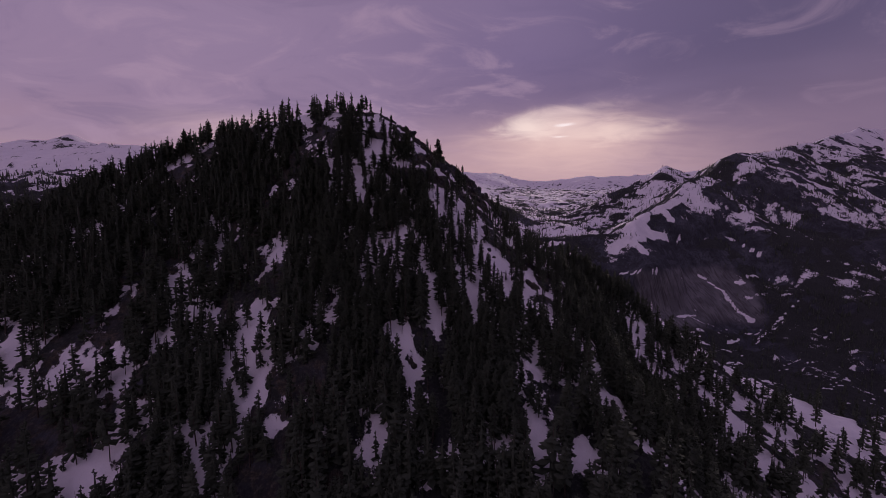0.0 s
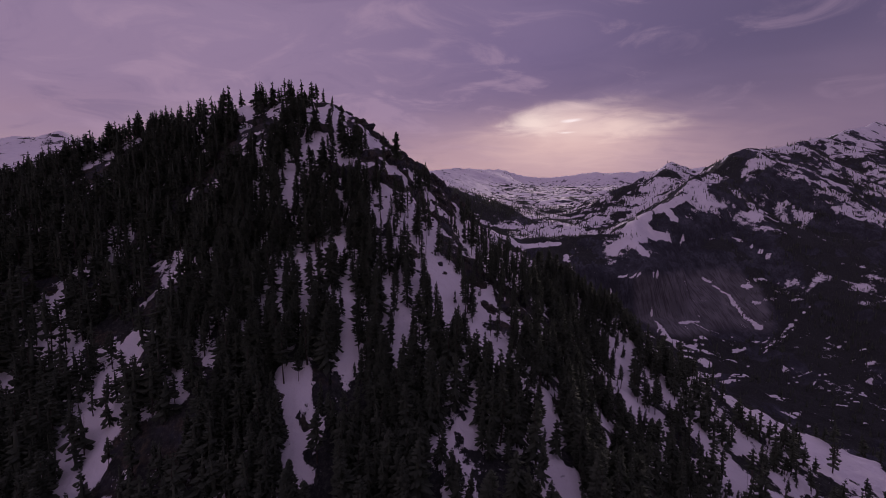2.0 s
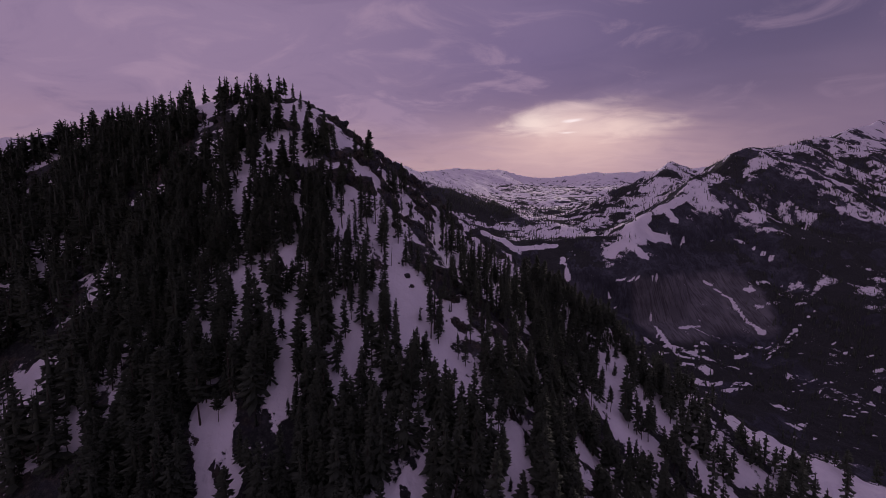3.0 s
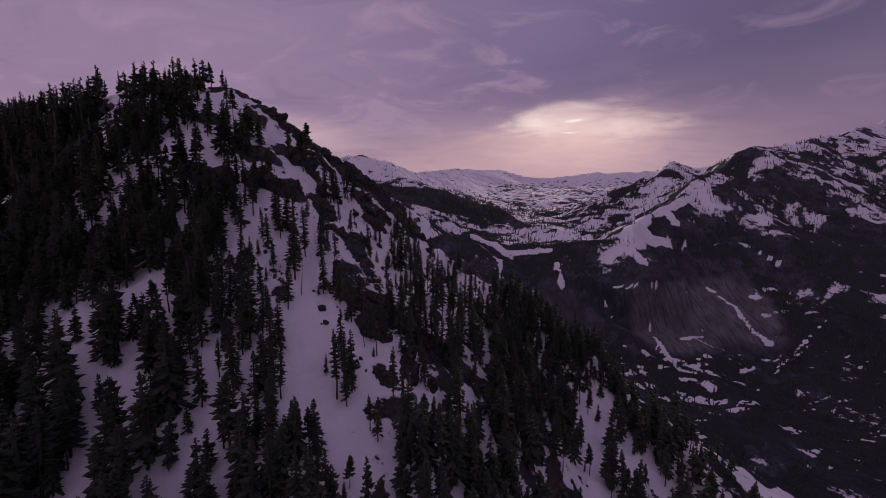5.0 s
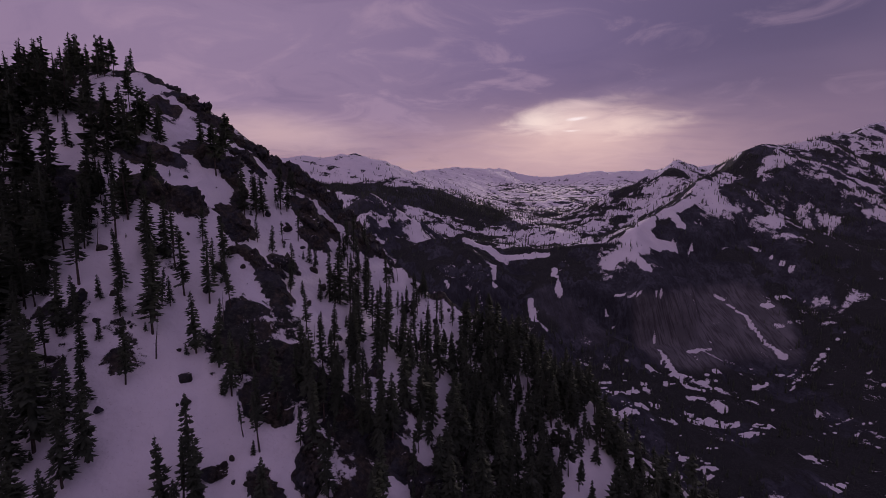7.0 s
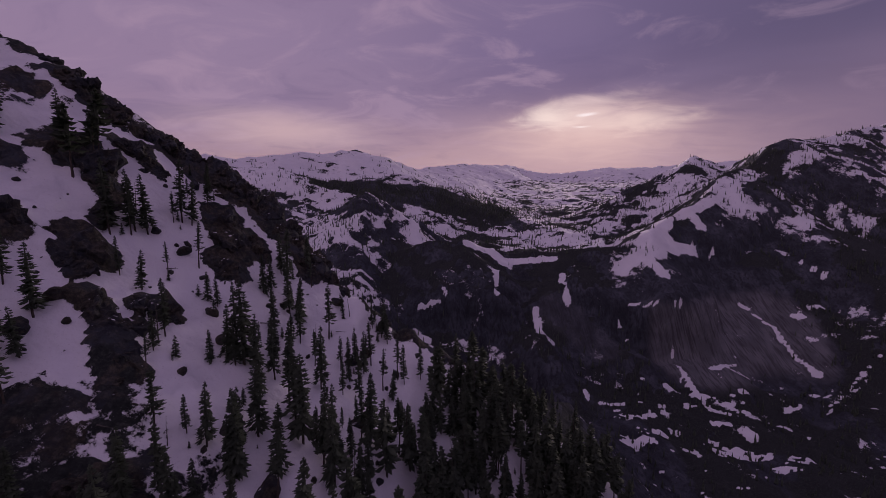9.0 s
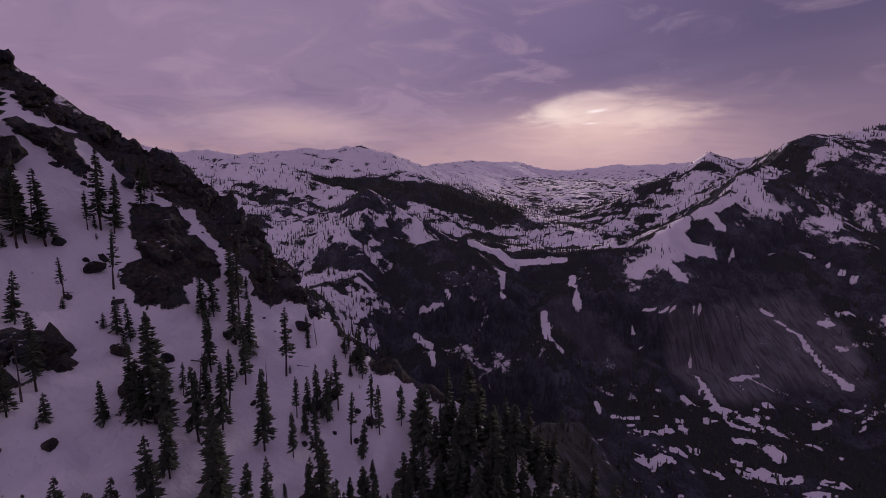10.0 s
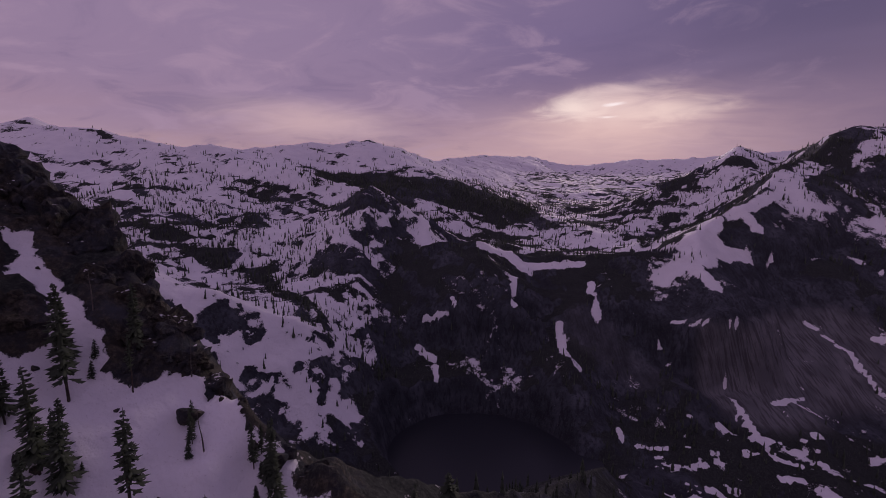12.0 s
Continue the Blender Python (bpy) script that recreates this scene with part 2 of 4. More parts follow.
BASIN_SNOW = [(379, 598, 420, 618, 2.4), (473, 692, 499, 662, 2.5), (499, 662, 502, 635, 3.7), (502, 635, 509, 612, 4.5), (524, 669, 536, 666, 3.2), (555, 679, 575, 683, 3.2), (222, 548, 221, 541, 2.6), (234, 538, 257, 539, 2.9), (251, 515, 284, 530, 2.3), (436, 566, 459, 573, 2.5), (284, 564, 287, 564, 1.9)]
HOLLOW_SNOW = [(100, 708, 136, 726, 7.3), (136, 726, 158, 708, 9.8), (159, 720, 228, 720, 6.8), (140, 679, 138, 640, 4.2), (42, 625, 65, 625, 3.3), (70, 634, 74, 629, 2.2), (231, 689, 226, 642, 5.5), (188, 645, 187, 620, 4.2), (187, 620, 193, 577, 4.1), (153, 920, 212, 904, 10.7), (212, 904, 262, 863, 8.7), (37, 607, 53, 603, 3.7), (57, 595, 60, 579, 2.6)]
# bare rock: cliffs of the knoll's crest, and of the peaks behind
CREST_ROCK = [(-31, 282, -21, 281, 1.9), (-17, 283, -13, 284, 2.4), (-11, 282, -6, 288, 2.9), (-5, 288, 3, 292, 2.6), (-7, 264, 3, 260, 3.9), (4, 258, 7, 253, 1.8), (-1, 278, 3, 276, 2.7), (-7, 274, -3, 279, 2.7), (7, 246, 12, 246, 3.8), (18, 238, 26, 235, 2.7), (27, 235, 32, 232, 1.7), (23, 243, 27, 248, 2.0), (27, 246, 29, 247, 1.1), (25, 241, 28, 240, 0.8), (9, 295, 16, 292, 2.9), (17, 283, 26, 276, 5.4), (26, 283, 30, 280, 2.3), (24, 268, 29, 267, 3.1)]
FACE_ROCK = [(18, 298, 26, 295, 3.3), (30, 293, 36, 292, 2.6), (38, 291, 43, 288, 2.3), (44, 291, 49, 295, 1.3), (-33, 228, -22, 226, 3.1), (-21, 245, -15, 249, 4.0), (-10, 235, 2, 238, 4.8), (-13, 263, -2, 263, 4.6), (9, 241, 13, 241, 2.5), (37, 204, 43, 202, 2.8), (36, 216, 37, 215, 1.9), (40, 216, 53, 213, 2.3), (53, 211, 64, 210, 2.2), (50, 201, 52, 193, 2.3), (43, 191, 46, 189, 1.9), (67, 207, 77, 208, 2.7), (20, 237, 33, 226, 1.3), (36, 190, 37, 190, 1.2)]
# stands of wood on the bench west of the lake
STANDS = [(-347, 666, -300, 678, 26), (-300, 678, -249, 717, 24), (-249, 717, -236, 770, 20), (-226, 660, -143, 630, 14), (-143, 630, -44, 545, 12)]
# open lanes of snow in the knoll's wood
CLEARINGS = [(-126, 176, -106, 154, 6.2), (-101, 153, -89, 141, 5.6), (-78, 135, -65, 121, 5.0), (-12, 173, -3, 149, 2.2), (-71, 237, -53, 195, 3.5), (61, 148, 51, 119, 2.9), (207, 236, 245, 206, 13.1), (-84, 110, -80, 106, 4.8), (-119, 110, -105, 106, 6.5), (4, 173, 13, 143, 2.2), (-99, 281, -78, 227, 3.0), (-46, 245, -35, 232, 5.0), (23, 190, 28, 183, 4.5), (-11, 161, -7, 155, 3.3), (-7, 171, -2, 159, 3.2), (6, 166, 11, 156, 2.2), (-19, 139, -9, 129, 4.2), (-4, 213, -2, 219, 4.7), (12, 197, 22, 191, 4.4), (27, 184, 34, 173, 4.2)]
BARE_ROCK = [(700, 975, 762, 1015, 26), (765, 1018, 800, 1014, 8), (-780, 1005, -700, 985, 9), (-240, 1282, -200, 1285, 10), (-1330, 1242, -1240, 1215, 9), (-1190, 1180, -1120, 1150, 8), (530, 3890, 570, 3895, 18), (600, 860, 690, 930, 16),
             (640, 1075, 600, 1085, 14), (20, 690, 90, 680, 22), (470, 690, 560, 720, 26), (330, 640, 420, 650, 24), (255, 728, 350, 706, 7), (415, 800, 530, 892, 9), (545, 895, 665, 985, 11), (520, 602, 620, 580, 26)]
STREAM = [(601, 620, 569, 607, 0.8), (569, 607, 536, 593, 0.8), (536, 593, 503, 577, 0.8), (503, 577, 479, 563, 0.8)]


def strokes(lines, x, y, z):
    """1 on the strokes, falling to 0 at their ragged edges."""
    out = np.zeros(x.shape)
    wob = 0.9 * fbm(x, y, 16, 5, 300, gain=0.65) + 0.1
    ends = np.array(lines)
    za, zb = land(ends[:, 0], ends[:, 1]), land(ends[:, 2], ends[:, 3])
    for (ax, ay, bx, by, w), ha, hb in zip(lines, za, zb):
        box = (x > min(ax, bx) - 3 * w) & (x < max(ax, bx) + 3 * w) & (y > min(ay, by) - 3 * w) & (y < max(ay, by) + 3 * w)
        px, py = x[box], y[box]
        dx, dy = bx - ax, by - ay
        t = np.clip(((px - ax) * dx + (py - ay) * dy) / (dx * dx + dy * dy), 0, 1)
        d = np.sqrt((px - ax - t * dx) ** 2 + (py - ay - t * dy) ** 2 + 0.5 * (z[box] - ha - t * (hb - ha)) ** 2) / w + wob[box] * min(1.0, 5.0 / w)
        out[box] = np.maximum(out[box], step(1.25, 0.75, d))
    return out


def even(n):
    """Noise of the fbm kind, spread evenly over 0..1."""
    return 0.5 + 0.5 * np.tanh(2.3 * n)


def knoll_side(x, y):
    """1 on the knoll's south face, 0 elsewhere."""
    cy = np.interp(x, CREST[:, 0], CREST[:, 1])
    return step(6, -2, y - cy) * step(430, 300, np.abs(x + 60))


def brow_line(x):
    """Where the knoll's snow slope breaks off to the north."""
    return np.interp(x, (-30, 0, 15, 28, 40, 52, 62, 70, 74, 90, 108, 140, 160, 200), (284, 289, 295, 295, 293, 292, 290, 286, 285, 287, 288, 279, 262, 240))


def snow_share(x, y, z, slope):
    """How much of the ground is under snow."""
    face = knoll_side(x, y)
    cy = np.interp(x, CREST[:, 0], CREST[:, 1])
    north = (1 - face) * step(70, 0, y - cy) * step(330, 230, np.abs(x))
    share = np.full(x.shape, 0.48) + 0.14 * step(60, -40, x)
    rise = z - np.interp(y, (1000, 1500, 2500, 3600), (-18, 35, 145, 255))
    share += (0.58 + 0.30 * step(8, 60, rise) - share) * step(1050, 1250, y)
    share += (0.85 - share) * step(40, 150, z) * step(200, -250, x) * step(700, 900, y)
    d, h, side = along(SPUR, x, y)
    share += (0.04 - share) * step(20, -10, side / 400) * step(620, 470, x) * step(-40, 20, x) * step(250, 200, d)
    share += (0.02 + 0.54 * step(-50, 10, z) - share) * step(460, 560, x) * step(500, 600, y) * step(1500, 1300, y)
    e, h, side = along([(-180, 1005, 0), (-70, 1000, 0), (40, 1015, 0), (150, 1040, 0)], x, y)
    share += (0.04 - share) * step(66, 52, e)
    share += (0.16 - share) * step(-55, -110, z) * (1 - face) * step(-30, 40, x - 0.25 * (y - 600))
    share += (0.03 - share) * step(-120, -150, z) * step(395, 420, y) * step(640, 600, y) * step(120, 180, x)
    d, h, side = along(WHITE_RIB, x, y)
    share += (0.87 - share) * step(75, 40, d) * step(15, -10, x) * step(-170, -150, z) * (1 - face) * step(430, 460, y)
    share += (0.40 - share) * strokes(STANDS, x, y, z)
    d, h, side = along(DOME, x, y)
    share += (0.12 - share) * step(46, 34, along(DOME[:2], x, y)[0])
    d, h, side = along(WEST_RIDGE, x, y)
    share += (0.45 - share) * step(150, 100, d)
    share += (0.60 - 0.10 * step(165, 145, y) + 0.17 * step(-90, -20, x) * step(150, 175, y) - share) * face
    share += (0.72 - share) * face * step(125, 160, x)
    share += (0.90 - share) * face * step(-15, 10, x) * step(200, 235, y) * step(90, 60, x)
    share += (0.86 - share) * face * step(-35, -15, x) * step(45, 32, x) * step(140, 152, y)
    share += (0.98 - share) * face * strokes(CLEARINGS, x, y, z)
    share += (0.05 - share) * north
    steep = np.where(face > 0.5, step(0.95, 1.6, slope), step(0.7, 1.5, slope))
    beyond = y - brow_line(x) + 5 * fbm(x, y, 18, 3, 251) - 5 * step(36, 50, x)
    brow = step(-5, -1, beyond) * step(-62, -48, x) * step(420, 380, y) * step(230, 200, x)
    # deep snow on the upper slope, up to the brow
    deep = step(-25, -5, x) * step(175, 140, x) * step(222, 236, y) * step(-4, -8, beyond)
    share = share * (1 - 0.85 * brow)
    share += (1.12 - share) * deep
    steep = steep * (1 - deep)
    share = share * (1 - strokes(BARE_ROCK, x, y, z)) * (1 - strokes([(*a, min(1.5 * w, w + 1.4)) for *a, w in CREST_ROCK + FACE_ROCK], x, y, z))
    return share * (1 - 0.85 * steep)


GX, GY = grid()
GZ = land(GX, GY)


def sheet_slope(x, y, z):
    pr, pc = [np.stack([np.gradient(v, axis=k) for v in (x, y, z)], -1) for k in (0, 1)]
    n = np.cross(pr, pc)
    return np.hypot(n[..., 0], n[..., 1]) / np.maximum(np.abs(n[..., 2]), 1e-6)


GS = sheet_slope(GX, GY, GZ)


def snow_mask(x, y, z, slope):
    far = step(330, 700, np.hypot(x - 50, y))
    grain = even(1.25 * ((1 - far) * fbm(x, y, 15, 5, 101, gain=0.6) + far * (0.62 * fbm(x, y * 1.9, 62, 6, 131, gain=0.66) + 0.55 * fbm(x, y * 1.6, 19, 5, 171, gain=0.62))))
    m = np.clip(0.5 + 1.7 * (snow_share(x, y, z, slope) - grain), 0, 1)
    # small drifts left among the boulders of the valley floor
    drifts = even(1.3 * fbm(x * 0.75, y * 1.5, 13, 5, 191, gain=0.62))
    m = np.maximum(m, step(0.905, 0.965, drifts + 0.07 * step(440, 380, x)) * step(-150, -172, z) * step(380, 420, y) * step(1.3, 0.9, slope))
    for lines in (WALL_SNOW, BASIN_SNOW, HOLLOW_SNOW, STREAM):
        m = np.maximum(m, strokes(lines, x, y, z))
    shore = step(1.5, 1.35, np.hypot((x - 100) / 76, (y - 518) / 54))
    return m * (1 - shore * step(LAKE_LEVEL + 3, LAKE_LEVEL + 1, z))


GM = snow_mask(GX, GY, GZ, GS)
GZ = GZ + (1 - GM) * step(-60, -25, GX) * step(110, 70, GX) * step(205, 225, GY) * step(330, 312, GY) * 2.6 * np.clip(0.2 + fbm(GX, GY, 7, 4, 811, True, 0.6), 0, None)
GZ = GZ + step(3, 9, GY - brow_line(GX)) * step(110, 80, GY - brow_line(GX)) * step(35, 55, GX) * step(260, 220, GX) * 1.7 * fbm(GX, GY, 8, 4, 815, True, 0.6)
# brush and forest floor between the rocks: brown, low
GB = even(1.3 * fbm(GX, GY, 60, 4, 211) + 0.35) * step(1.15, 0.75, GS)
# clean slabs of the wall over the valley, and brush below the knoll's brow
GB = GB * (1 - step(60, 35, along([(320, 622, 0), (410, 640, 0), (495, 634, 0)], GX, GY)[0]))
GB = np.maximum(GB, step(2, 8, GY - brow_line(GX)) * step(90, 60, GY - brow_line(GX)) * step(35, 60, GX) * step(260, 220, GX) * (0.3 + 0.6 * even(1.3 * fbm(GX, GY, 14, 3, 821))))


# clean ribbed slabs over the valley, brown crusts on the knoll's own rock
GC = step(60, 42, along([(365, 622, 0), (425, 636, 0), (490, 650, 0)], GX, GY)[0] + 10 * fbm(GX, GY, 40, 3, 831)) * step(-85, -98, GZ) * step(-182, -168, GZ)
GC = np.maximum(GC, 0.25 * step(22, 12, along([(205, 640, 0), (262, 600, 0)], GX, GY)[0]) * step(-80, -95, GZ))
GW = 0.85 * step(360, 330, GY) * step(420, 300, np.abs(GX))


# ---- materials ----
def surface(name):
    m = bpy.data.materials.new(name)
    m.use_nodes = True
    g = Nodes(m.node_tree)
    shade = g.add("ShaderNodeBsdfPrincipled")
    out = g.add("ShaderNodeOutputMaterial")
    g.put(out.inputs[0], shade.outputs[0])
    return m, g, shade


def bumped(g, shade, height, strength, distance):
    n = g.add("ShaderNodeBump")
    n.inputs["Strength"].default_value = strength
    n.inputs["Distance"].default_value = distance
    g.put(n.inputs["Height"], height)
    g.put(shade.inputs["Normal"], n.outputs[0])


def rock_colour(g, where, brush, slab=0.0, warm=0.0):
    """Dark weathered granite with lichen, streaked down its faces; slab: clean ribbed walls; warm: brown crusts."""
    long = g.vec("MULTIPLY", where, (1.0, 1.0, 0.16))
    blotch = g.noise(where, 0.045, 5.0, 0.6)
    streak = g.noise(long, 0.33, 5.0, 0.65)
    grit = g.noise(where, 0.9, 7.0, 0.75)
    # the greys are kept bluish: haze over the far wall put into the colour
    c = g.ramp(blotch, [(0.32, (0.026, 0.029, 0.035)), (0.5, (0.054, 0.060, 0.072)), (0.68, (0.104, 0.113, 0.132))])
    c = g.mix(g.math("MULTIPLY", g.span(streak, 0.44, 0.62), 0.8), c, (0.025, 0.028, 0.035))
    c = g.mix(g.math("MULTIPLY", g.span(grit, 0.5, 0.72), 0.6), c, (0.145, 0.145, 0.146))
    brown = g.ramp(grit, [(0.32, (0.013, 0.017, 0.015)), (0.52, (0.034, 0.039, 0.037)), (0.68, (0.088, 0.090, 0.082))])
    c = g.mix(g.math("MULTIPLY", g.span(g.noise(where, 0.16, 6.0, 0.7), 0.35, 0.62), warm), c, g.mix(g.span(grit, 0.4, 0.7), (0.040, 0.036, 0.026), (0.150, 0.128, 0.090)))
    # ribs that lean as they run down the slabs
    place = g.add("ShaderNodeSeparateXYZ")
    g.put(place.inputs[0], where)
    ribs = g.add("ShaderNodeCombineXYZ")
    g.put(ribs.inputs[0], g.math("ADD", place.outputs[0], g.math("MULTIPLY", place.outputs[2], 0.22)))
    g.put(ribs.inputs[1], g.math("MULTIPLY", place.outputs[1], 0.15))
    g.put(ribs.inputs[2], g.math("MULTIPLY", place.outputs[2], 0.06))
    rib = g.noise(ribs.outputs[0], 0.42, 6.0, 0.66)
    clean = g.mix(g.span(blotch, 0.35, 0.65), (0.135, 0.137, 0.145), (0.200, 0.202, 0.210))
    clean = g.mix(g.math("MULTIPLY", g.span(rib, 0.46, 0.60), 0.75), clean, (0.062, 0.060, 0.063))
    c = g.mix(brush, c, brown)
    c = g.mix(slab, c, clean)
    streak = g.add_mix(slab, streak, g.math("MULTIPLY", rib, 2.5))
    return c, g.math("ADD", g.math("MULTIPLY", streak, 0.6), grit)


def snow_colour(g, where):
    big = g.noise(where, 0.06, 4.0, 0.6)
    litter = g.noise(where, 2.3, 5.0, 0.7)
    c = g.ramp(big, [(0.3, (0.84, 0.82, 0.85)), (0.7, (0.93, 0.91, 0.93))])
    return g.mix(g.math("MULTIPLY", g.span(litter, 0.57, 0.76), 0.45), c, (0.34, 0.31, 0.30))


def ground_material():
    m, g, shade = surface("mountain_ground")
    where = g.add("ShaderNodeNewGeometry").outputs["Position"]
    mask = g.add("ShaderNodeAttribute", attr="snow").outputs["Fac"]
    brush = g.add("ShaderNodeAttribute", attr="brush").outputs["Fac"]
    fine = g.noise(where, 0.7, 6.0, 0.75)
    coarse = g.noise(where, 0.13, 9.0, 0.72)
    edge = g.math("ADD", mask, g.math("MULTIPLY", g.math("SUBTRACT", fine, 0.5), 1.0))
    edge = g.math("ADD", edge, g.math("MULTIPLY", g.math("SUBTRACT", coarse, 0.5), 1.7))
    cover = g.span(edge, 0.46, 0.54)
    slab = g.add("ShaderNodeAttribute", attr="slab").outputs["Fac"]
    warm = g.add("ShaderNodeAttribute", attr="crust").outputs["Fac"]
    rock, relief = rock_colour(g, where, g.span(g.math("ADD", brush, g.math("MULTIPLY", g.math("SUBTRACT", coarse, 0.5), 0.8)), 0.40, 0.62), slab, warm)
    g.put(shade.inputs["Base Color"], g.mix(cover, rock, snow_colour(g, where)))
    g.put(shade.inputs["Roughness"], g.math("SUBTRACT", 0.9, g.math("MULTIPLY", cover, 0.3)))
    shade.inputs["Specular IOR Level"].default_value = 0.25
    soft = g.math("ADD", g.math("MULTIPLY", g.noise(where, 0.9, 3.0, 0.5), 0.4), g.math("MULTIPLY", g.noise(where, 0.22, 2.0, 0.5), 1.2))
    bumped(g, shade, g.add_mix(cover, relief, g.math("ADD", soft, 0.9)), 0.8, 0.9)
    return m


def rock_material():
    m, g, shade = surface("granite")
    where = g.add("ShaderNodeNewGeometry").outputs["Position"]
    rock, relief = rock_colour(g, where, 0.0, 0.0, 0.85)
    up = g.add("ShaderNodeSeparateXYZ")
    g.put(up.inputs[0], g.add("ShaderNodeNewGeometry").outputs["Normal"])
    lies = g.math("ADD", up.outputs[2], g.math("MULTIPLY", g.math("SUBTRACT", g.noise(where, 0.22, 4.0, 0.6), 0.5), 0.9))
    cover = g.span(lies, 1.0, 1.06)
    g.put(shade.inputs["Base Color"], g.mix(cover, rock, snow_colour(g, where)))
    shade.inputs["Roughness"].default_value = 0.88
    shade.inputs["Specular IOR Level"].default_value = 0.25
    bumped(g, shade, relief, 1.0, 0.9)
    return m


def leaf_material(name, dark, light):
    m, g, shade = surface(name)
    where = g.add("ShaderNodeNewGeometry").outputs["Position"]
    who = g.add("ShaderNodeObjectInfo").outputs["Random"]
    isle = g.add("ShaderNodeNewGeometry").outputs["Random Per Island"]
    mixed = g.math("ADD", g.math("MULTIPLY", isle, 0.5), g.math("MULTIPLY", g.noise(where, 0.35, 3.0, 0.6), 0.5))
    c = g.mix(g.math("ADD", g.math("MULTIPLY", mixed, 0.8), g.math("MULTIPLY", who, 0.2)), dark, light)
    g.put(shade.inputs["Base Color"], c)
    shade.inputs["Roughness"].default_value = 0.75
    shade.inputs["Specular IOR Level"].default_value = 0.2
    # thin sprays let some light through
    glow = g.add("ShaderNodeBsdfTranslucent")
    g.put(glow.inputs[0], c)
    both = g.add("ShaderNodeMixShader")
    both.inputs[0].default_value = 0.3
    g.put(both.inputs[1], shade.outputs[0])
    g.put(both.inputs[2], glow.outputs[0])
    g.put(m.node_tree.nodes["Material Output"].inputs[0], both.outputs[0])
    return m


def bark_material(name, dark, light):
    m, g, shade = surface(name)
    where = g.add("ShaderNodeNewGeometry").outputs["Position"]
    n = g.noise(g.vec("MULTIPLY", where, (1, 1, 0.25)), 4.0, 4.0, 0.7)
    g.put(shade.inputs["Base Color"], g.mix(g.span(n, 0.35, 0.68), dark, light))
    shade.inputs["Roughness"].default_value = 0.9
    bumped(g, shade, n, 0.6, 0.05)
    return m


def water_material():
    m, g, shade = surface("lake_water")
    where = g.add("ShaderNodeNewGeometry").outputs["Position"]
    shade.inputs["Base Color"].default_value = (0.028, 0.031, 0.038, 1)
    shade.inputs["Roughness"].default_value = 0.32
    shade.inputs["IOR"].default_value = 1.33
    bumped(g, shade, g.noise(where, 0.9, 3.0, 0.5), 0.12, 0.3)
    return m


GROUND, GRANITE, WATER = ground_material(), rock_material(), water_material()
# the darker needle tone is raised to stand in for haze over the trees
NEEDLES = leaf_material("fir_needles", (0.058, 0.072, 0.052), (0.110, 0.132, 0.092))
BARK = bark_material("fir_bark", (0.035, 0.026, 0.022), (0.11, 0.085, 0.07))
DEAD = bark_material("weathered_wood", (0.07, 0.06, 0.055), (0.17, 0.15, 0.135))


def mesh_from(name, verts, faces, material, smooth=False):
    """A mesh from arrays; faces all have the same number of corners."""
    verts, faces = np.asarray(verts, np.float32), np.asarray(faces, np.int32)
    me = bpy.data.meshes.new(name)
    me.vertices.add(len(verts))
    me.vertices.foreach_set("co", verts.ravel())
    me.loops.add(faces.size)
    me.loops.foreach_set("vertex_index", faces.ravel())
    me.polygons.add(len(faces))
    me.polygons.foreach_set("loop_start", np.arange(len(faces), dtype=np.int32) * faces.shape[1])
    me.update(calc_edges=True)
    if smooth:
        me.shade_smooth()
    me.materials.append(material)
    return me


# ---- the ground and the lake ----
def make_ground():
    rows, cols = GX.shape
    verts = np.stack([GX, GY, GZ], -1).reshape(-1, 3)
    i = np.arange(rows - 1)[:, None] * cols
    j = np.arange(cols)[None, :]
    k = (j + 1) % cols
    faces = np.stack(np.broadcast_arrays(i + j, i + cols + j, i + cols + k, i + k), -1).reshape(-1, 4)
    me = mesh_from("ground", verts, faces, GROUND, True)
    for name, values in (("snow", GM), ("brush", GB), ("slab", GC), ("crust", GW)):
        me.attributes.new(name, "FLOAT", "POINT").data.foreach_set("value", values.ravel().astype(np.float32))
    tagged(new("ground", me), "snow-patched granite mountainside with bare rock and brown brush", "mountainside", kind="structure")


def make_lake():
    a = np.radians(np.arange(0, 360, 4))
    ring = np.stack([100 + 100 * np.cos(a), 518 + 76 * np.sin(a), np.full(len(a), LAKE_LEVEL)], -1)
    me = bpy.data.meshes.new("water")
    me.from_pydata([tuple(v) for v in ring], [], [tuple(range(len(a)))])
    me.materials.append(WATER)
    tagged(new("water", me), "still dark mountain lake below steep granite cliffs", "lake", kind="structure")


make_ground()
make_lake()

# ---- trees ----


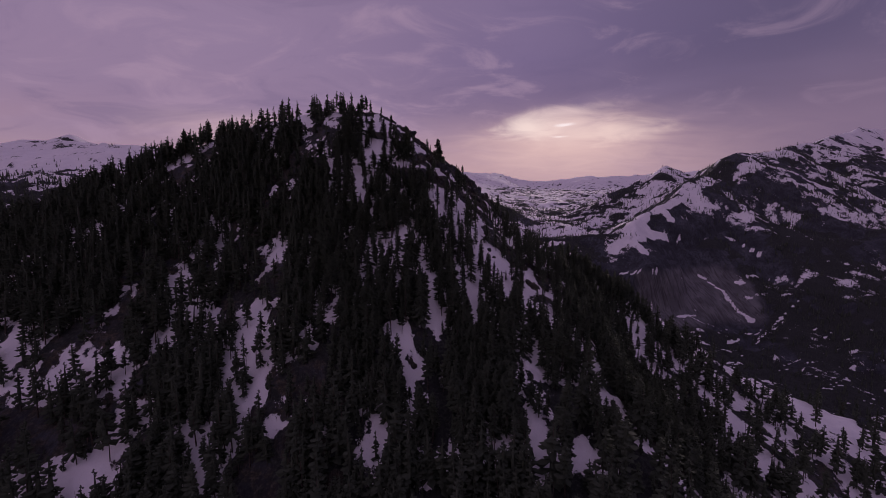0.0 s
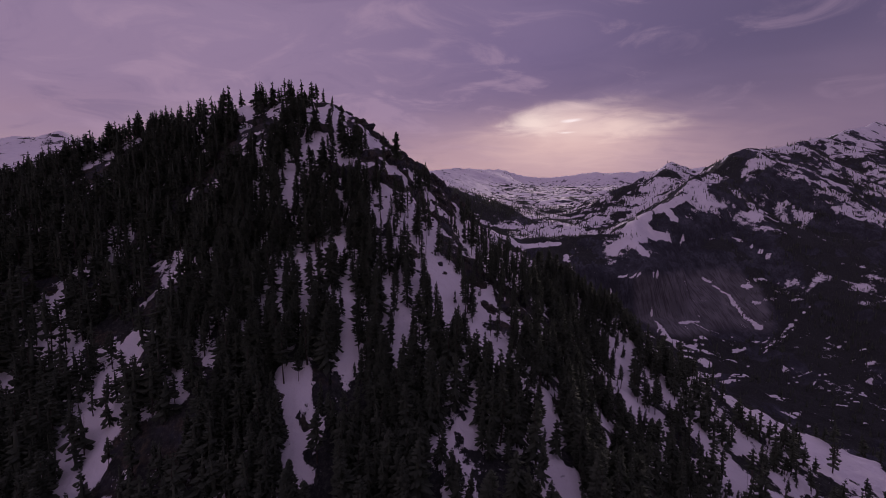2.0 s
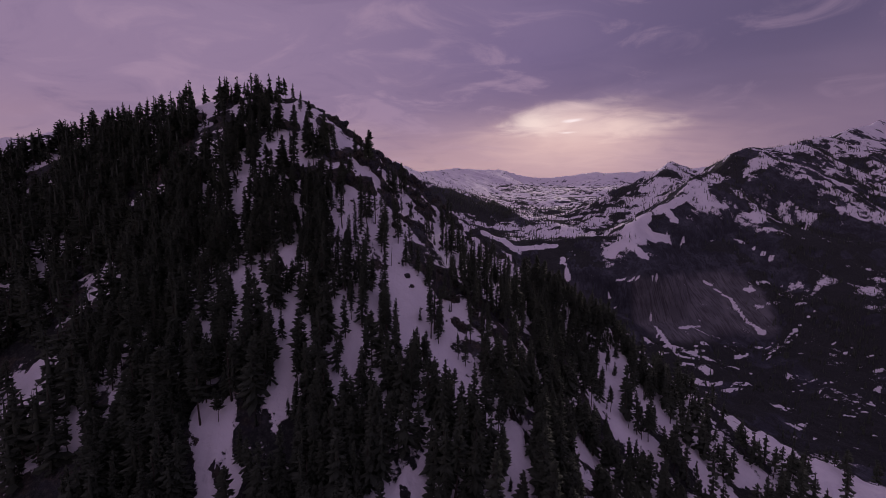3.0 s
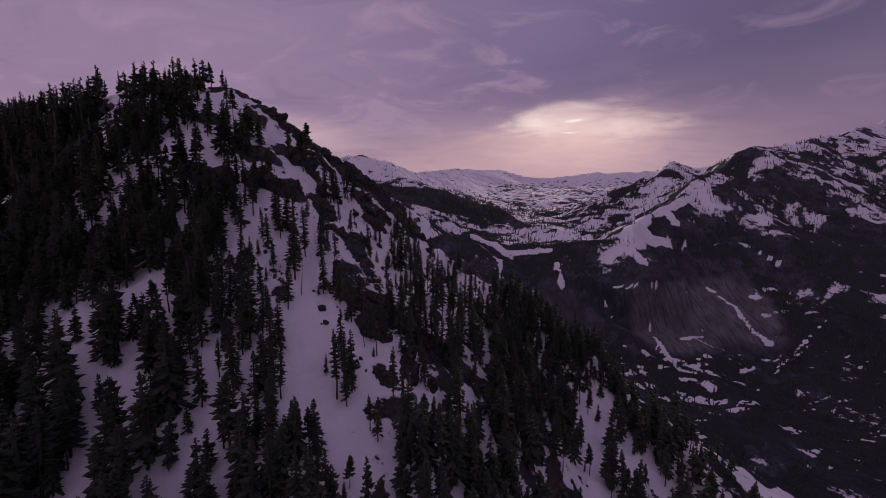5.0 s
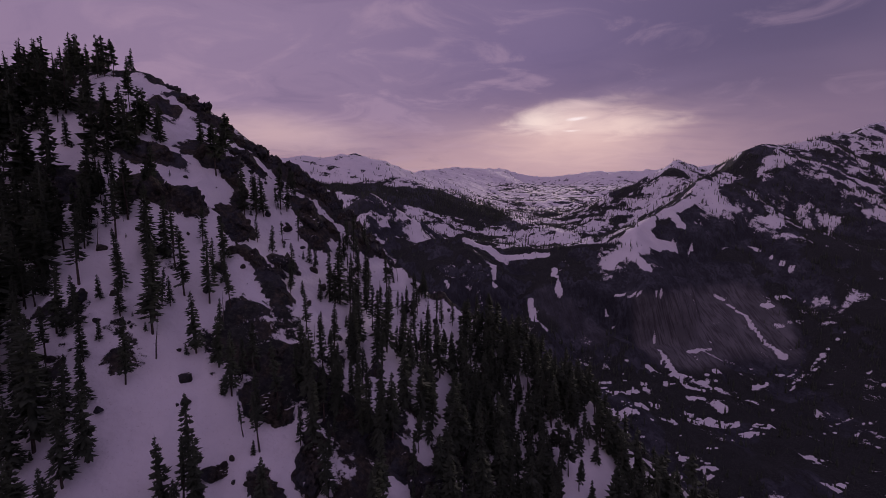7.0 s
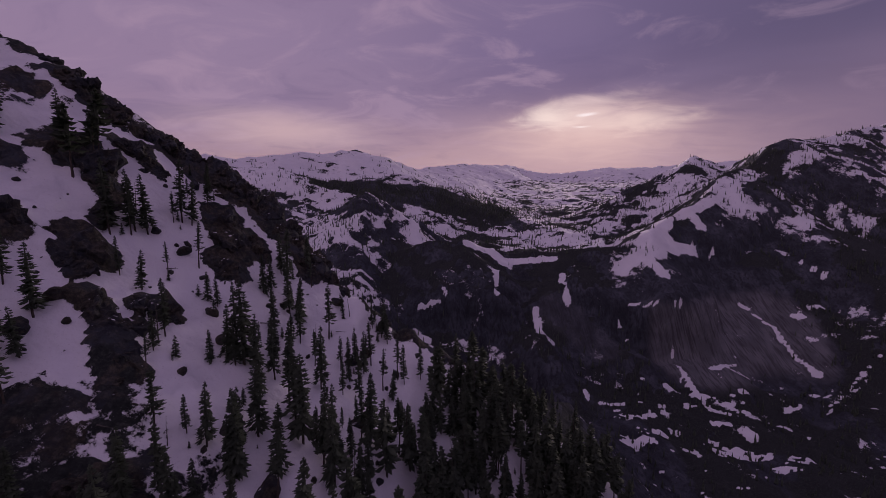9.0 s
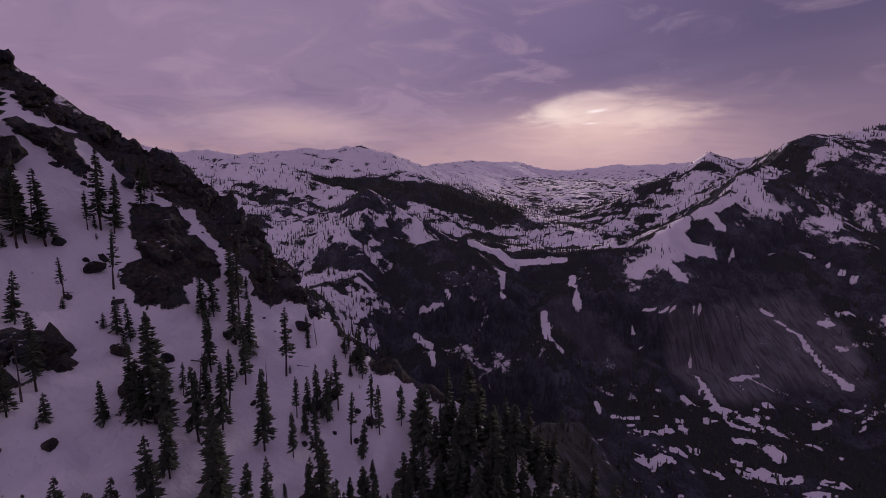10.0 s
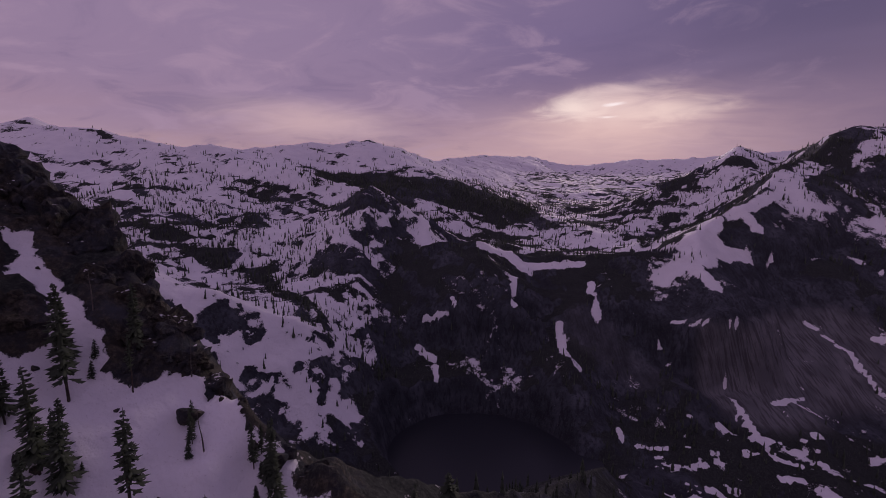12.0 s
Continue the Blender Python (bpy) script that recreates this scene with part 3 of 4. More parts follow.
def crown(rng, branches, twigs, low, wide, droop, ragged=0.5):
    """Thin drooping sprays of needles round a stem of height 1; twigs: side sprays to each branch."""
    t = np.sort(low + (1 - low) * rng.random(branches) ** 0.8)
    shape = ((1 - t) / (1 - low)) ** 0.62 * (1 - 0.25 * np.clip(1 - (t - low) / 0.12, 0, 1))
    # some sides are thin or broken
    az = rng.uniform(0, 2 * np.pi, branches)
    thin = 1 - 0.35 * ragged * (1 + np.sin(az + 5 * t + rng.uniform(0, 6)))
    reach = wide * shape * rng.uniform(1 - ragged, 1.25, branches) * thin + 0.010
    fall = reach * (droop * (1 - t) - 0.15) + 0.003
    ux, uy = np.cos(az), np.sin(az)
    parts_v, parts_f, count = [], [], 0
    sprays = [(0.0, 0.0, 1.0)] + [(0.35, 0.75, 0.5), (0.35, -0.75, 0.5), (0.62, 0.6, 0.38), (0.62, -0.6, 0.38)][:twigs]
    for start, turn, size in sprays:
        a, L = az + turn + rng.normal(0, 0.12, branches), reach * size
        vx, vy = np.cos(a), np.sin(a)
        w = (0.13 if twigs else 0.17 if branches > 60 else 0.30) * L + 0.0045
        h = (0.10 if twigs else 0.22 if branches > 60 else 0.34) * L + (0.012 if twigs else 0.016)
        ox, oy, oz = ux * reach * start, uy * reach * start, t - fall * start

        def at(k, across, down):
            return np.stack([ox + vx * L * k - vy * w * across, oy + vy * L * k + vx * w * across, oz - fall * k * size - down], -1)

        v = np.stack([at(0, 0, -0.004), at(0.5, 1, 0.006), at(0.6, -1, 0.005), at(1, 0, 0), at(rng.uniform(0.4, 0.75, branches), 0, h * rng.uniform(0.6, 1.3, branches))], 1)
        parts_v.append(v.reshape(-1, 3))
        base = count + 5 * np.arange(branches)[:, None]
        parts_f.append(np.concatenate([base + np.array([f]) for f in ((0, 1, 3), (0, 3, 2), (0, 4, 3))]))
        count += 5 * branches
    ring = np.arange(5) * 2 * np.pi / 5
    heart = [np.stack([r * rng.uniform(0.6, 1.2, 5) * np.cos(ring), r * rng.uniform(0.6, 1.2, 5) * np.sin(ring), h + rng.uniform(-0.03, 0.03, 5)], -1)
             for h, r in ((low + 0.03, 0.13 * wide), (low + 0.35 * (1 - low), 0.17 * wide), (low + 0.7 * (1 - low), 0.10 * wide))]
    parts_v.append(np.concatenate(heart + [np.array([(0, 0, 0.99)])]))
    i = np.arange(5)
    j = (i + 1) % 5
    parts_f.append(count + np.concatenate([np.stack([a, b, c], -1) for a, b, c in ((i, j, i + 5), (j, j + 5, i + 5), (i + 5, j + 5, i + 10), (j + 5, j + 10, i + 10), (i + 10, j + 10, i * 0 + 15))]))
    count += 16
    top = np.array([(0, 0, 1.02), (0.007, 0, 0.94), (-0.004, 0.006, 0.94), (-0.004, -0.006, 0.94)])
    parts_v.append(top)
    parts_f.append(count + np.array([(0, 1, 2), (0, 2, 3), (0, 3, 1)]))
    return np.concatenate(parts_v), np.concatenate(parts_f)


def stem(rng, sides, thick, top=0.97, rings=5):
    """A tapered, slightly bent trunk of height 1 that starts below the snow."""
    zs = np.interp(np.linspace(0, 1, rings), np.linspace(0, 1, 5), (-0.08, 0.02, 0.3, 0.6, top))
    r = thick * np.interp(zs, (-0.08, 0.02, 0.3, 0.6, top), (1.25, 1.0, 0.72, 0.42, 0.08))
    bend = rng.uniform(-0.012, 0.012, (rings, 2)) * ((zs > 0.1) & (zs < 0.8))[:, None]
    a = np.arange(sides) * 2 * np.pi / sides
    v = np.stack([bend[:, :1] + r[:, None] * np.cos(a), bend[:, 1:] + r[:, None] * np.sin(a), np.repeat(zs[:, None], sides, 1)], -1).reshape(-1, 3)
    i, j = np.arange(rings - 1)[:, None] * sides, np.arange(sides)[None, :]
    k = (j + 1) % sides
    quads = np.stack([i + j, i + k, i + sides + k, i + sides + j], -1).reshape(-1, 4)
    return v, quads


KINDS = [  # branches, lowest branch, width, droop, stem, label
    (165, 0.10, 0.165, 0.75, 0.0120, "tall dark green fir with dense drooping branches, rooted in snow"),
    (150, 0.14, 0.140, 0.60, 0.0115, "slender dark green fir with a narrow pointed crown, in snow"),
    (115, 0.28, 0.155, 0.45, 0.0135, "open-crowned conifer with a bare lower trunk, in snow"),
    (190, 0.06, 0.185, 0.70, 0.0130, "broad dark conifer, green down to the snow at its foot"),
    (90, 0.36, 0.15, 0.25, 0.0150, "old pine with ragged thin crown over a long bare trunk"),
    (140, 0.05, 0.23, 0.60, 0.0160, "young bushy fir, low and pointed, standing in snow")]


def tree_kind(number, branches, low, wide, droop, thick, label):
    rng = np.random.default_rng(40 + number)
    base = tagged(new("conifer_tree"), label, "tree", "conifers on the knoll")
    v, f = stem(rng, 8, thick)
    trunk = new("trunk", mesh_from("trunk", v, f, BARK, True))
    v, f = crown(rng, branches, 2, low, wide, droop, (0.4, 0.4, 0.6, 0.4, 0.75, 0.3)[number])
    top = new("crown", mesh_from("crown", v, f, NEEDLES))
    trunk.parent = top.parent = base
    return base


# trees that stand out on the open snow: x, y, height
UPPER_TREES = [(41.8, 288.9, 12.5), (64.1, 288.5, 6.3), (9.8, 288.0, 8.4), (63.7, 286.7, 8.6), (53.4, 286.4, 5.3), (5.6, 285.9, 5.1), (11.2, 285.6, 11.2), (67.0, 285.3, 13.3), (38.3, 284.7, 3.3), (44.6, 284.6, 9.9), (54.7, 284.4, 6.5), (69.1, 284.0, 11.2), (89.8, 283.2, 6.8), (36.3, 281.6, 13.1), (14.4, 280.9, 11.9), (86.0, 280.8, 6.2), (9.1, 279.5, 5.9), (39.5, 279.1, 18.7), (80.5, 277.6, 10.6), (53.7, 273.9, 16.6), (43.0, 273.8, 6.4), (74.2, 273.4, 13.1), (66.3, 273.3, 13.7), (76.2, 272.9, 12.5), (37.5, 272.7, 11.1), (45.9, 272.3, 13.2), (15.2, 272.3, 13.7), (64.6, 271.9, 10.2), (43.2, 271.7, 15.3), (13.5, 270.8, 18.0), (36.3, 270.6, 11.4), (62.6, 270.3, 11.5)]
MIDDLE_TREES = [(65.1, 269.6, 12.8), (61.0, 269.0, 9.3), (12.8, 268.5, 8.8), (-8.9, 268.3, 8.7), (40.4, 266.9, 6.5), (59.4, 266.7, 10.0), (48.3, 266.4, 14.6), (53.5, 263.3, 10.5), (42.9, 263.3, 13.4), (23.2, 262.9, 12.5), (-10.4, 261.8, 14.9), (77.9, 261.4, 6.3), (48.1, 260.8, 12.3), (11.7, 260.8, 15.6), (85.1, 260.4, 13.8), (80.8, 259.9, 5.5), (10.8, 258.1, 15.8), (45.8, 257.8, 9.5), (31.7, 257.0, 7.9), (29.6, 256.4, 7.8), (42.2, 256.3, 6.5), (11.6, 256.0, 15.4), (20.7, 255.4, 8.3), (45.6, 255.3, 8.3), (37.4, 254.9, 13.1), (74.6, 254.7, 9.0), (48.4, 251.5, 14.8), (42.3, 249.5, 19.9), (65.2, 249.2, 5.4), (39.2, 248.2, 13.0), (41.2, 247.8, 11.8), (21.0, 247.1, 9.3)]
LOWER_TREES = [(16.4, 246.8, 9.2), (64.3, 245.2, 12.6), (37.4, 245.1, 8.0), (69.1, 243.6, 8.9), (59.7, 240.3, 20.3), (33.5, 240.1, 4.8), (-36.3, 238.4, 9.8), (51.8, 237.3, 16.4), (-22.2, 236.1, 11.5), (-24.1, 234.3, 12.5), (32.2, 234.0, 7.2), (50.3, 232.6, 12.4), (46.5, 229.6, 12.7), (43.0, 229.4, 7.7), (-13.7, 228.5, 13.2), (-5.7, 218.8, 16.6), (-9.7, 214.3, 14.4), (33.5, 209.9, 9.8), (-18.3, 209.4, 15.1), (33.0, 205.7, 10.0), (23.3, 204.8, 14.5), (28.6, 204.3, 11.8), (3.5, 203.6, 5.8), (14.8, 203.4, 19.4), (-16.2, 203.3, 19.2), (8.2, 203.0, 9.0), (32.9, 201.4, 14.7), (1.1, 200.5, 5.6), (1.8, 195.5, 14.1), (42.1, 194.7, 13.0), (16.3, 194.1, 13.9), (9.0, 193.4, 9.7)]
FOOT_TREES = [(-0.3, 189.6, 13.1), (34.0, 186.4, 17.9), (11.7, 181.2, 23.3)]
STANDING = np.array(UPPER_TREES + MIDDLE_TREES + LOWER_TREES + FOOT_TREES)


def knoll_wood(x, y):
    """Trees to the square metre on the knoll."""
    n = even(1.3 * fbm(x, y, 34, 3, 401))
    gaps = even(1.3 * fbm(x * 1.0, y * 0.55, 15, 3, 431))
    d = np.interp(x, (-400, -60, -20, 20, 60, 120, 200, 330), (0.070, 0.120, 0.125, 0.115, 0.085, 0.075, 0.034, 0.030))
    cy = np.interp(x, CREST[:, 0], CREST[:, 1])
    bare = np.maximum(step(-40, 0, x) * step(64, 50, x) * step(36, 22, cy - y), step(30, 18, np.hypot(x - 14, y - 244)))
    d = d * (1 - np.interp(x, (34, 46), (0.74, 0.42)) * bare)
    d = d * (1 - step(-52, -40, x) * step(92, 80, x) * step(16, 10, cy - y))
    d = d * (1 - 0.85 * step(-2, 4, y - brow_line(x)) * step(40, 60, x))
    d = d * (1 - 0.50 * step(-45, -25, x) * step(30, 20, x) * step(138, 152, y) * step(236, 226, y)) * (1 - 0.70 * step(16, 24, x) * step(58, 48, x) * step(180, 190, y) * step(236, 226, y)) * (1 - 0.35 * step(-40, -50, x) * step(150, 142, y))
    d = d * (1 + 0.6 * step(150, 132, y) * step(-150, -100, x) * step(110, 60, x))
    d = d * np.where(y > cy + 6, np.where(x > 0, 0.06, 0.35), 1.0) * step(75, 30, y - cy) * (1 + 0.25 * step(58, 72, x))
    d = d * (1 - 0.35 * step(72, 80, x) * step(118, 108, x) * step(238, 250, y)) * (1 + 0.6 * step(114, 122, x) * step(170, 155, x) * step(230, 245, y)) * (1 - 0.2 * step(-55, -75, x) * step(185, 165, y))
    d = d * (1 - 0.45 * step(145, 165, x))
    d = d * (1 - 0.96 * step(-8, 6, x - 0.5 * np.clip(262 - y, 0, 12)) * step(66, 58, x + 0.35 * (y - 260)) * step(238, 246, y) * np.maximum(step(260, 266, y), step(52, 44, x))) * (1 + 0.5 * step(44, 52, x) * step(92, 84, x) * step(228, 238, y) * step(284, 278, y)) * (1 - 0.6 * step(-8, 0, x) * step(48, 40, x) * step(182, 190, y) * step(246, 238, y))
    d = d * (1 - 0.42 * step(50, 62, x) * step(185, 160, x) * step(242, 232, y))
    d = d * (1 - 0.55 * step(-50, -42, x) * step(-6, -14, x) * step(212, 220, y) * step(266, 258, y))
    d = d * (1 + 0.35 * step(-30, -60, x) * step(240, 225, y)) * (1 + 0.2 * step(-32, -24, x) * step(40, 32, x) * step(150, 165, y) * step(238, 230, y)) * (1 - 0.85 * strokes([(*a, 1.2 * w) for *a, w in CLEARINGS], x, y, land(x, y)))
    d = d * (1 + 0.25 * step(-40, -25, x) * step(110, 90, x) * step(165, 185, y))
    d = d * (1 + 0.5 * step(168, 146, y) * step(-110, -85, x) * step(90, 60, x))
    return d * (0.55 + 0.7 * step(0.25, 0.60, n)) * (0.15 + 1.0 * step(0.22, 0.46, gaps))


def scatter(rng, box, rate, most, apart):
    """Places in a box of the plan, thinned to a rate and kept apart."""
    x0, y0, x1, y1 = box
    count = int((x1 - x0) * (y1 - y0) * most)
    x, y = rng.uniform(x0, x1, count), rng.uniform(y0, y1, count)
    keep = rng.random(count) * most < rate(x, y)
    x, y = x[keep], y[keep]
    cells, out = set(), []
    for k, cell in enumerate(zip((x / apart).astype(int).tolist(), (y / apart).astype(int).tolist())):
        if cell not in cells:
            cells.add(cell)
            out.append(k)
    return x[out], y[out]


def joined(name, makers, x, y, z, high, spin, rng, lean=0.03):
    """Many copies of unit meshes, each turned and sized, as one pair of arrays."""
    pick = rng.integers(0, len(makers), len(x))
    vs, fs, count = [], [], 0
    for k, (v, f) in enumerate(makers):
        s = np.nonzero(pick == k)[0]
        if not len(s):
            continue
        c, sn = np.cos(spin[s])[:, None], np.sin(spin[s])[:, None]
        h = high[s][:, None]
        fat = rng.uniform(0.85, 1.25, len(s))[:, None] * h
        lx, ly = rng.normal(0, lean, (2, len(s), 1))
        px = (v[:, 0] * c - v[:, 1] * sn) * fat + x[s][:, None] + lx * v[:, 2] * h
        py = (v[:, 0] * sn + v[:, 1] * c) * fat + y[s][:, None] + ly * v[:, 2] * h
        pz = v[:, 2] * h + z[s][:, None]
        vs.append(np.stack([px, py, pz], -1).reshape(-1, 3))
        fs.append((f[None] + (count + len(v) * np.arange(len(s)))[:, None, None]).reshape(-1, f.shape[1]))
        count += len(s) * len(v)
    return np.concatenate(vs), np.concatenate(fs)


def plant_knoll():
    rng = np.random.default_rng(7)
    x, y = scatter(rng, (-420, 60, 340, 350), knoll_wood, 0.26, 1.65)
    keep = np.min(np.hypot(x[:, None] - STANDING[:, 0], y[:, None] - STANDING[:, 1]), 1) > 3.0
    keep &= (rng.random(len(x)) > 0.25 * step(45, 30, np.hypot((x - 42), (y - 268))))
    # saplings crowd round the foot of some of the standing trees
    foot = STANDING[rng.random(len(STANDING)) < 0.55]
    turn, off = rng.uniform(0, 6.28, len(foot)), rng.uniform(0.9, 2.3, len(foot))
    young = np.stack([foot[:, 0] + off * np.cos(turn), foot[:, 1] + off * np.sin(turn), rng.uniform(1.2, 3.6, len(foot))], -1)
    marked = np.concatenate([STANDING, young])
    x, y = np.concatenate([marked[:, 0], x[keep]]), np.concatenate([marked[:, 1], y[keep]])
    z = land(x, y)
    age = rng.random(len(x))
    high = np.where(age < 0.16, rng.uniform(2.0, 8.0, len(x)), 8.5 + 10.5 * rng.random(len(x)) ** 1.25)
    high[:len(marked)] = marked[:, 2]
    # the trees nearest to the flight line, a stretch of the eastern face, are single things
    px, py = x - 30, y - 200
    t = np.clip((px * 17 + py * 82) / (17 * 17 + 82 * 82), 0, 1)
    rank = np.argsort(np.hypot(px - 17 * t, py - 82 * t))
    mine = np.arange(len(marked))
    rank = np.concatenate([mine, rank[rank >= len(marked)]])
    near, rest = rank[:300], rank[300:]
    kinds = [tree_kind(n, *k) for n, k in enumerate(KINDS)]
    spots = {}
    for k in near.tolist():
        n = 5 if high[k] < 5 else int(rng.choice(5, p=(0.3, 0.28, 0.16, 0.14, 0.12)))
        h = high[k]
        m = Matrix.LocRotScale((x[k], y[k], z[k] - 0.2), Euler((rng.normal(0, 0.03), rng.normal(0, 0.03), rng.uniform(0, 6.28))), (h * rng.uniform(0.9, 1.2), h * rng.uniform(0.9, 1.2), h))
        spots.setdefault(n, []).append(m)
    for n, places in spots.items():
        for m in places[1:]:
            copy_thing(kinds[n], m)
        kinds[n].matrix_basis = places[0]
    spin = rng.uniform(0, 6.28, len(rest))
    shapes = ((0.1, 0.155, 0.7), (0.18, 0.125, 0.6), (0.28, 0.145, 0.45), (0.07, 0.18, 0.7), (0.36, 0.15, 0.3), (0.14, 0.14, 0.65))
    base = tagged(new("knoll_forest"), "dense dark conifer forest over the snowy knoll", "forest", kind="stuff")
    cut = 1700
    for name, some, sprays, full in (("crowns", slice(0, cut), 140, 1.35), ("crowns", slice(cut, None), 50, 1.5)):
        crowns = [crown(np.random.default_rng(60 + k), sprays, 0, low, wide * full, droop, 0.45) for k, (low, wide, droop) in enumerate(shapes)]
        s = rest[some]
        v, f = joined(name, crowns, x[s], y[s], z[s] - 0.2, high[s], spin[some], np.random.default_rng(9))
        new(name, mesh_from(name, v, f, NEEDLES)).parent = base
    v, f = joined("trunks", [stem(np.random.default_rng(80), 4, 0.013, 0.9, 3)], x[rest], y[rest], z[rest] - 0.2, high[rest], spin, np.random.default_rng(9))
    new("trunks", mesh_from("trunks", v, f, BARK)).parent = base


def far_wood(x, y):
    n = even(1.3 * fbm(x, y, 120, 4, 501, gain=0.6))
    n2 = even(1.3 * fbm(x, y * 1.6, 42, 3, 521))
    d = 0.022 * step(0.34, 0.75, n) * step(0.3, 0.7, n2) + 0.0016
    # thick wood under the table-topped peak and on the dome
    e, h, s = along([(-180, 1005, 0), (-70, 1000, 0), (40, 1015, 0), (150, 1040, 0)], x, y)
    d = d + 0.045 * step(70, 48, e)
    e, h, s = along(DOME, x, y)
    d = d + 0.030 * step(50, 38, e) * step(-50, -62, x)
    d = d + 0.030 * strokes(STANDS, x, y, land(x, y))
    e, h, s = along(WEST_RIDGE, x, y)
    d = d + 0.022 * step(190, 120, e)
    e, h, s = along(SPUR, x, y)
    wall = step(620, 470, x) * step(160, 120, e) * (s < 0)
    d = d * (1 - 0.75 * wall) + 0.020 * step(600, 700, x) * step(780, 850, y) * step(1250, 1100, y) * step(0.3, 0.6, n2)
    rows = even(1.4 * fbm(x * 0.6, y * 2.2, 60, 3, 541))
    d = d + 0.014 * step(0.5, 0.72, rows) * step(-20, 60, x) * step(620, 480, x) * step(740, 800, y) * step(1500, 1200, y)
    d = d + 0.020 * step(0.42, 0.7, rows) * step(40, -20, x) * step(-520, -420, x) * step(500, 560, y) * step(1080, 980, y)
    d = d + 0.007 * step(-115, -140, land(x, y)) * step(380, 420, y)
    d = d + 0.005 * step(0.3, 0.6, n2) * step(-140, -160, land(x, y)) * step(140, 190, x) * step(600, 540, y)
    d = d * (0.12 + 0.88 * step(130, 50, land(x, y)) + 0.5 * step(500, 700, x))
    d = d * (1 - 0.9 * step(60, 45, along([(365, 622, 0), (425, 636, 0), (490, 650, 0)], x, y)[0]))
    low = (y < 345) & (np.abs(x) < 430)
    return np.where(low | (np.hypot((x - 100) / 84, (y - 518) / 62) < 1.05), 0, np.minimum(d, 0.05))


def tiers(rng, count, sides):
    """A small far conifer of ragged skirts."""
    vs, fs, n = [], [], 0
    for k in range(count):
        z0, z1 = 0.06 + 0.86 * k / count, 0.45 + 0.57 * (k + 1) / count
        r = 0.135 * (1 - 0.8 * k / count)
        a = np.arange(sides) * 2 * np.pi / sides + rng.uniform(0, 6)
        rr = r * rng.uniform(0.55, 1.25, sides)
        vs.append(np.vstack([np.stack([rr * np.cos(a), rr * np.sin(a), z0 + rng.uniform(-0.06, 0.06, sides)], -1), [(0, 0, min(z1, 1.0))]]))
        fs.append(n + np.array([(i, (i + 1) % sides, sides) for i in range(sides)]))
        n += sides + 1
    return np.concatenate(vs), np.concatenate(fs)


def plant_far():
    rng = np.random.default_rng(11)
    shapes = [tiers(np.random.default_rng(90 + k), 3, 5) for k in range(6)]
    xs, ys = [], []
    for box in ((-900, 345, 400, 1150), (400, 345, 1250, 1300), (-900, 1150, 400, 1700), (-950, 100, -420, 345)):
        x, y = scatter(rng, box, far_wood, 0.05, 2.4)
        xs.append(x)
        ys.append(y)
    x, y = np.concatenate(xs), np.concatenate(ys)
    # only what the valley side can show
    keep = np.abs(x - 50) < 1.5 * y + 60
    x, y = x[keep], y[keep]
    if len(x) > 42000:
        s = rng.permutation(len(x))[:42000]
        x, y = x[s], y[s]
    high = 2.5 + 8.0 * rng.random(len(x)) ** 1.6
    v, f = joined("far_woods", shapes, x, y, land(x, y) - 0.3, high, rng.uniform(0, 6.28, len(x)), rng)
    tagged(new("far_woods", mesh_from("far_woods", v, f, NEEDLES)), "scattered dark conifers over far snowy slopes", "forest", kind="stuff")


plant_knoll()
plant_far()

# ---- rocks ----


def boulder(number, level, planes, jag):
    """A faceted block of granite about 2 across, from planes that cut a ball."""
    rng = np.random.default_rng(500 + number)
    bm = bmesh.new()
    bmesh.ops.create_icosphere(bm, subdivisions=level, radius=1.0)
    p = np.array([v.co for v in bm.verts])
    n = rng.normal(size=(planes, 3))
    n /= np.linalg.norm(n, axis=1)[:, None]
    far = rng.uniform(0.62, 1.0, planes)
    facing = np.maximum(p @ n.T, 1e-3)
    r = np.minimum((far / facing).min(1), 1.25)
    p = p * r[:, None]
    for k, v in enumerate(bm.verts):
        q = Vector(p[k]) + Vector((number * 7.3, 0, 0))
        q = q + 0.12 * noise.noise_vector(q * 2.5)
        size = 0.0
        for scale, amount in ((1.3, 1.0), (2.9, 0.55), (6.0, 0.3)):
            far_off, cells = noise.voronoi(Vector((q.x, q.y, q.z * 0.6)) * scale)
            size += amount * (noise.noise(cells[0] * 3.1) - 0.9 * max(0.0, 0.12 - (far_off[1] - far_off[0])) * 4)
        v.co = Vector(p[k] * (1 + jag * size))
    me = bpy.data.meshes.new("rock")
    bm.to_mesh(me)
    bm.free()
    me.materials.append(GRANITE)
    return me


# crags of the skyline: x, y, half width, half height
CREST_CRAGS = [(-38, 284, 4, 2.5), (-30, 284, 4, 3), (-24, 284, 4, 3), (-17, 286, 4, 3), (-10, 287, 5, 3.5), (-4, 290, 5, 4), (2, 293, 5, 5), (7, 296, 5, 5.5), (12, 298, 5, 6), (17, 299, 5, 6.5), (22, 299, 5, 6.5), (27, 298, 5, 6), (32, 297, 5, 5.5),
               (37, 296, 4.5, 5), (42, 295, 4, 4), (47, 294, 4, 3), (52, 294, 3.5, 2.5), (57, 293, 3, 2), (66, 292, 3, 2.5), (72, 291, 3, 2.5)]


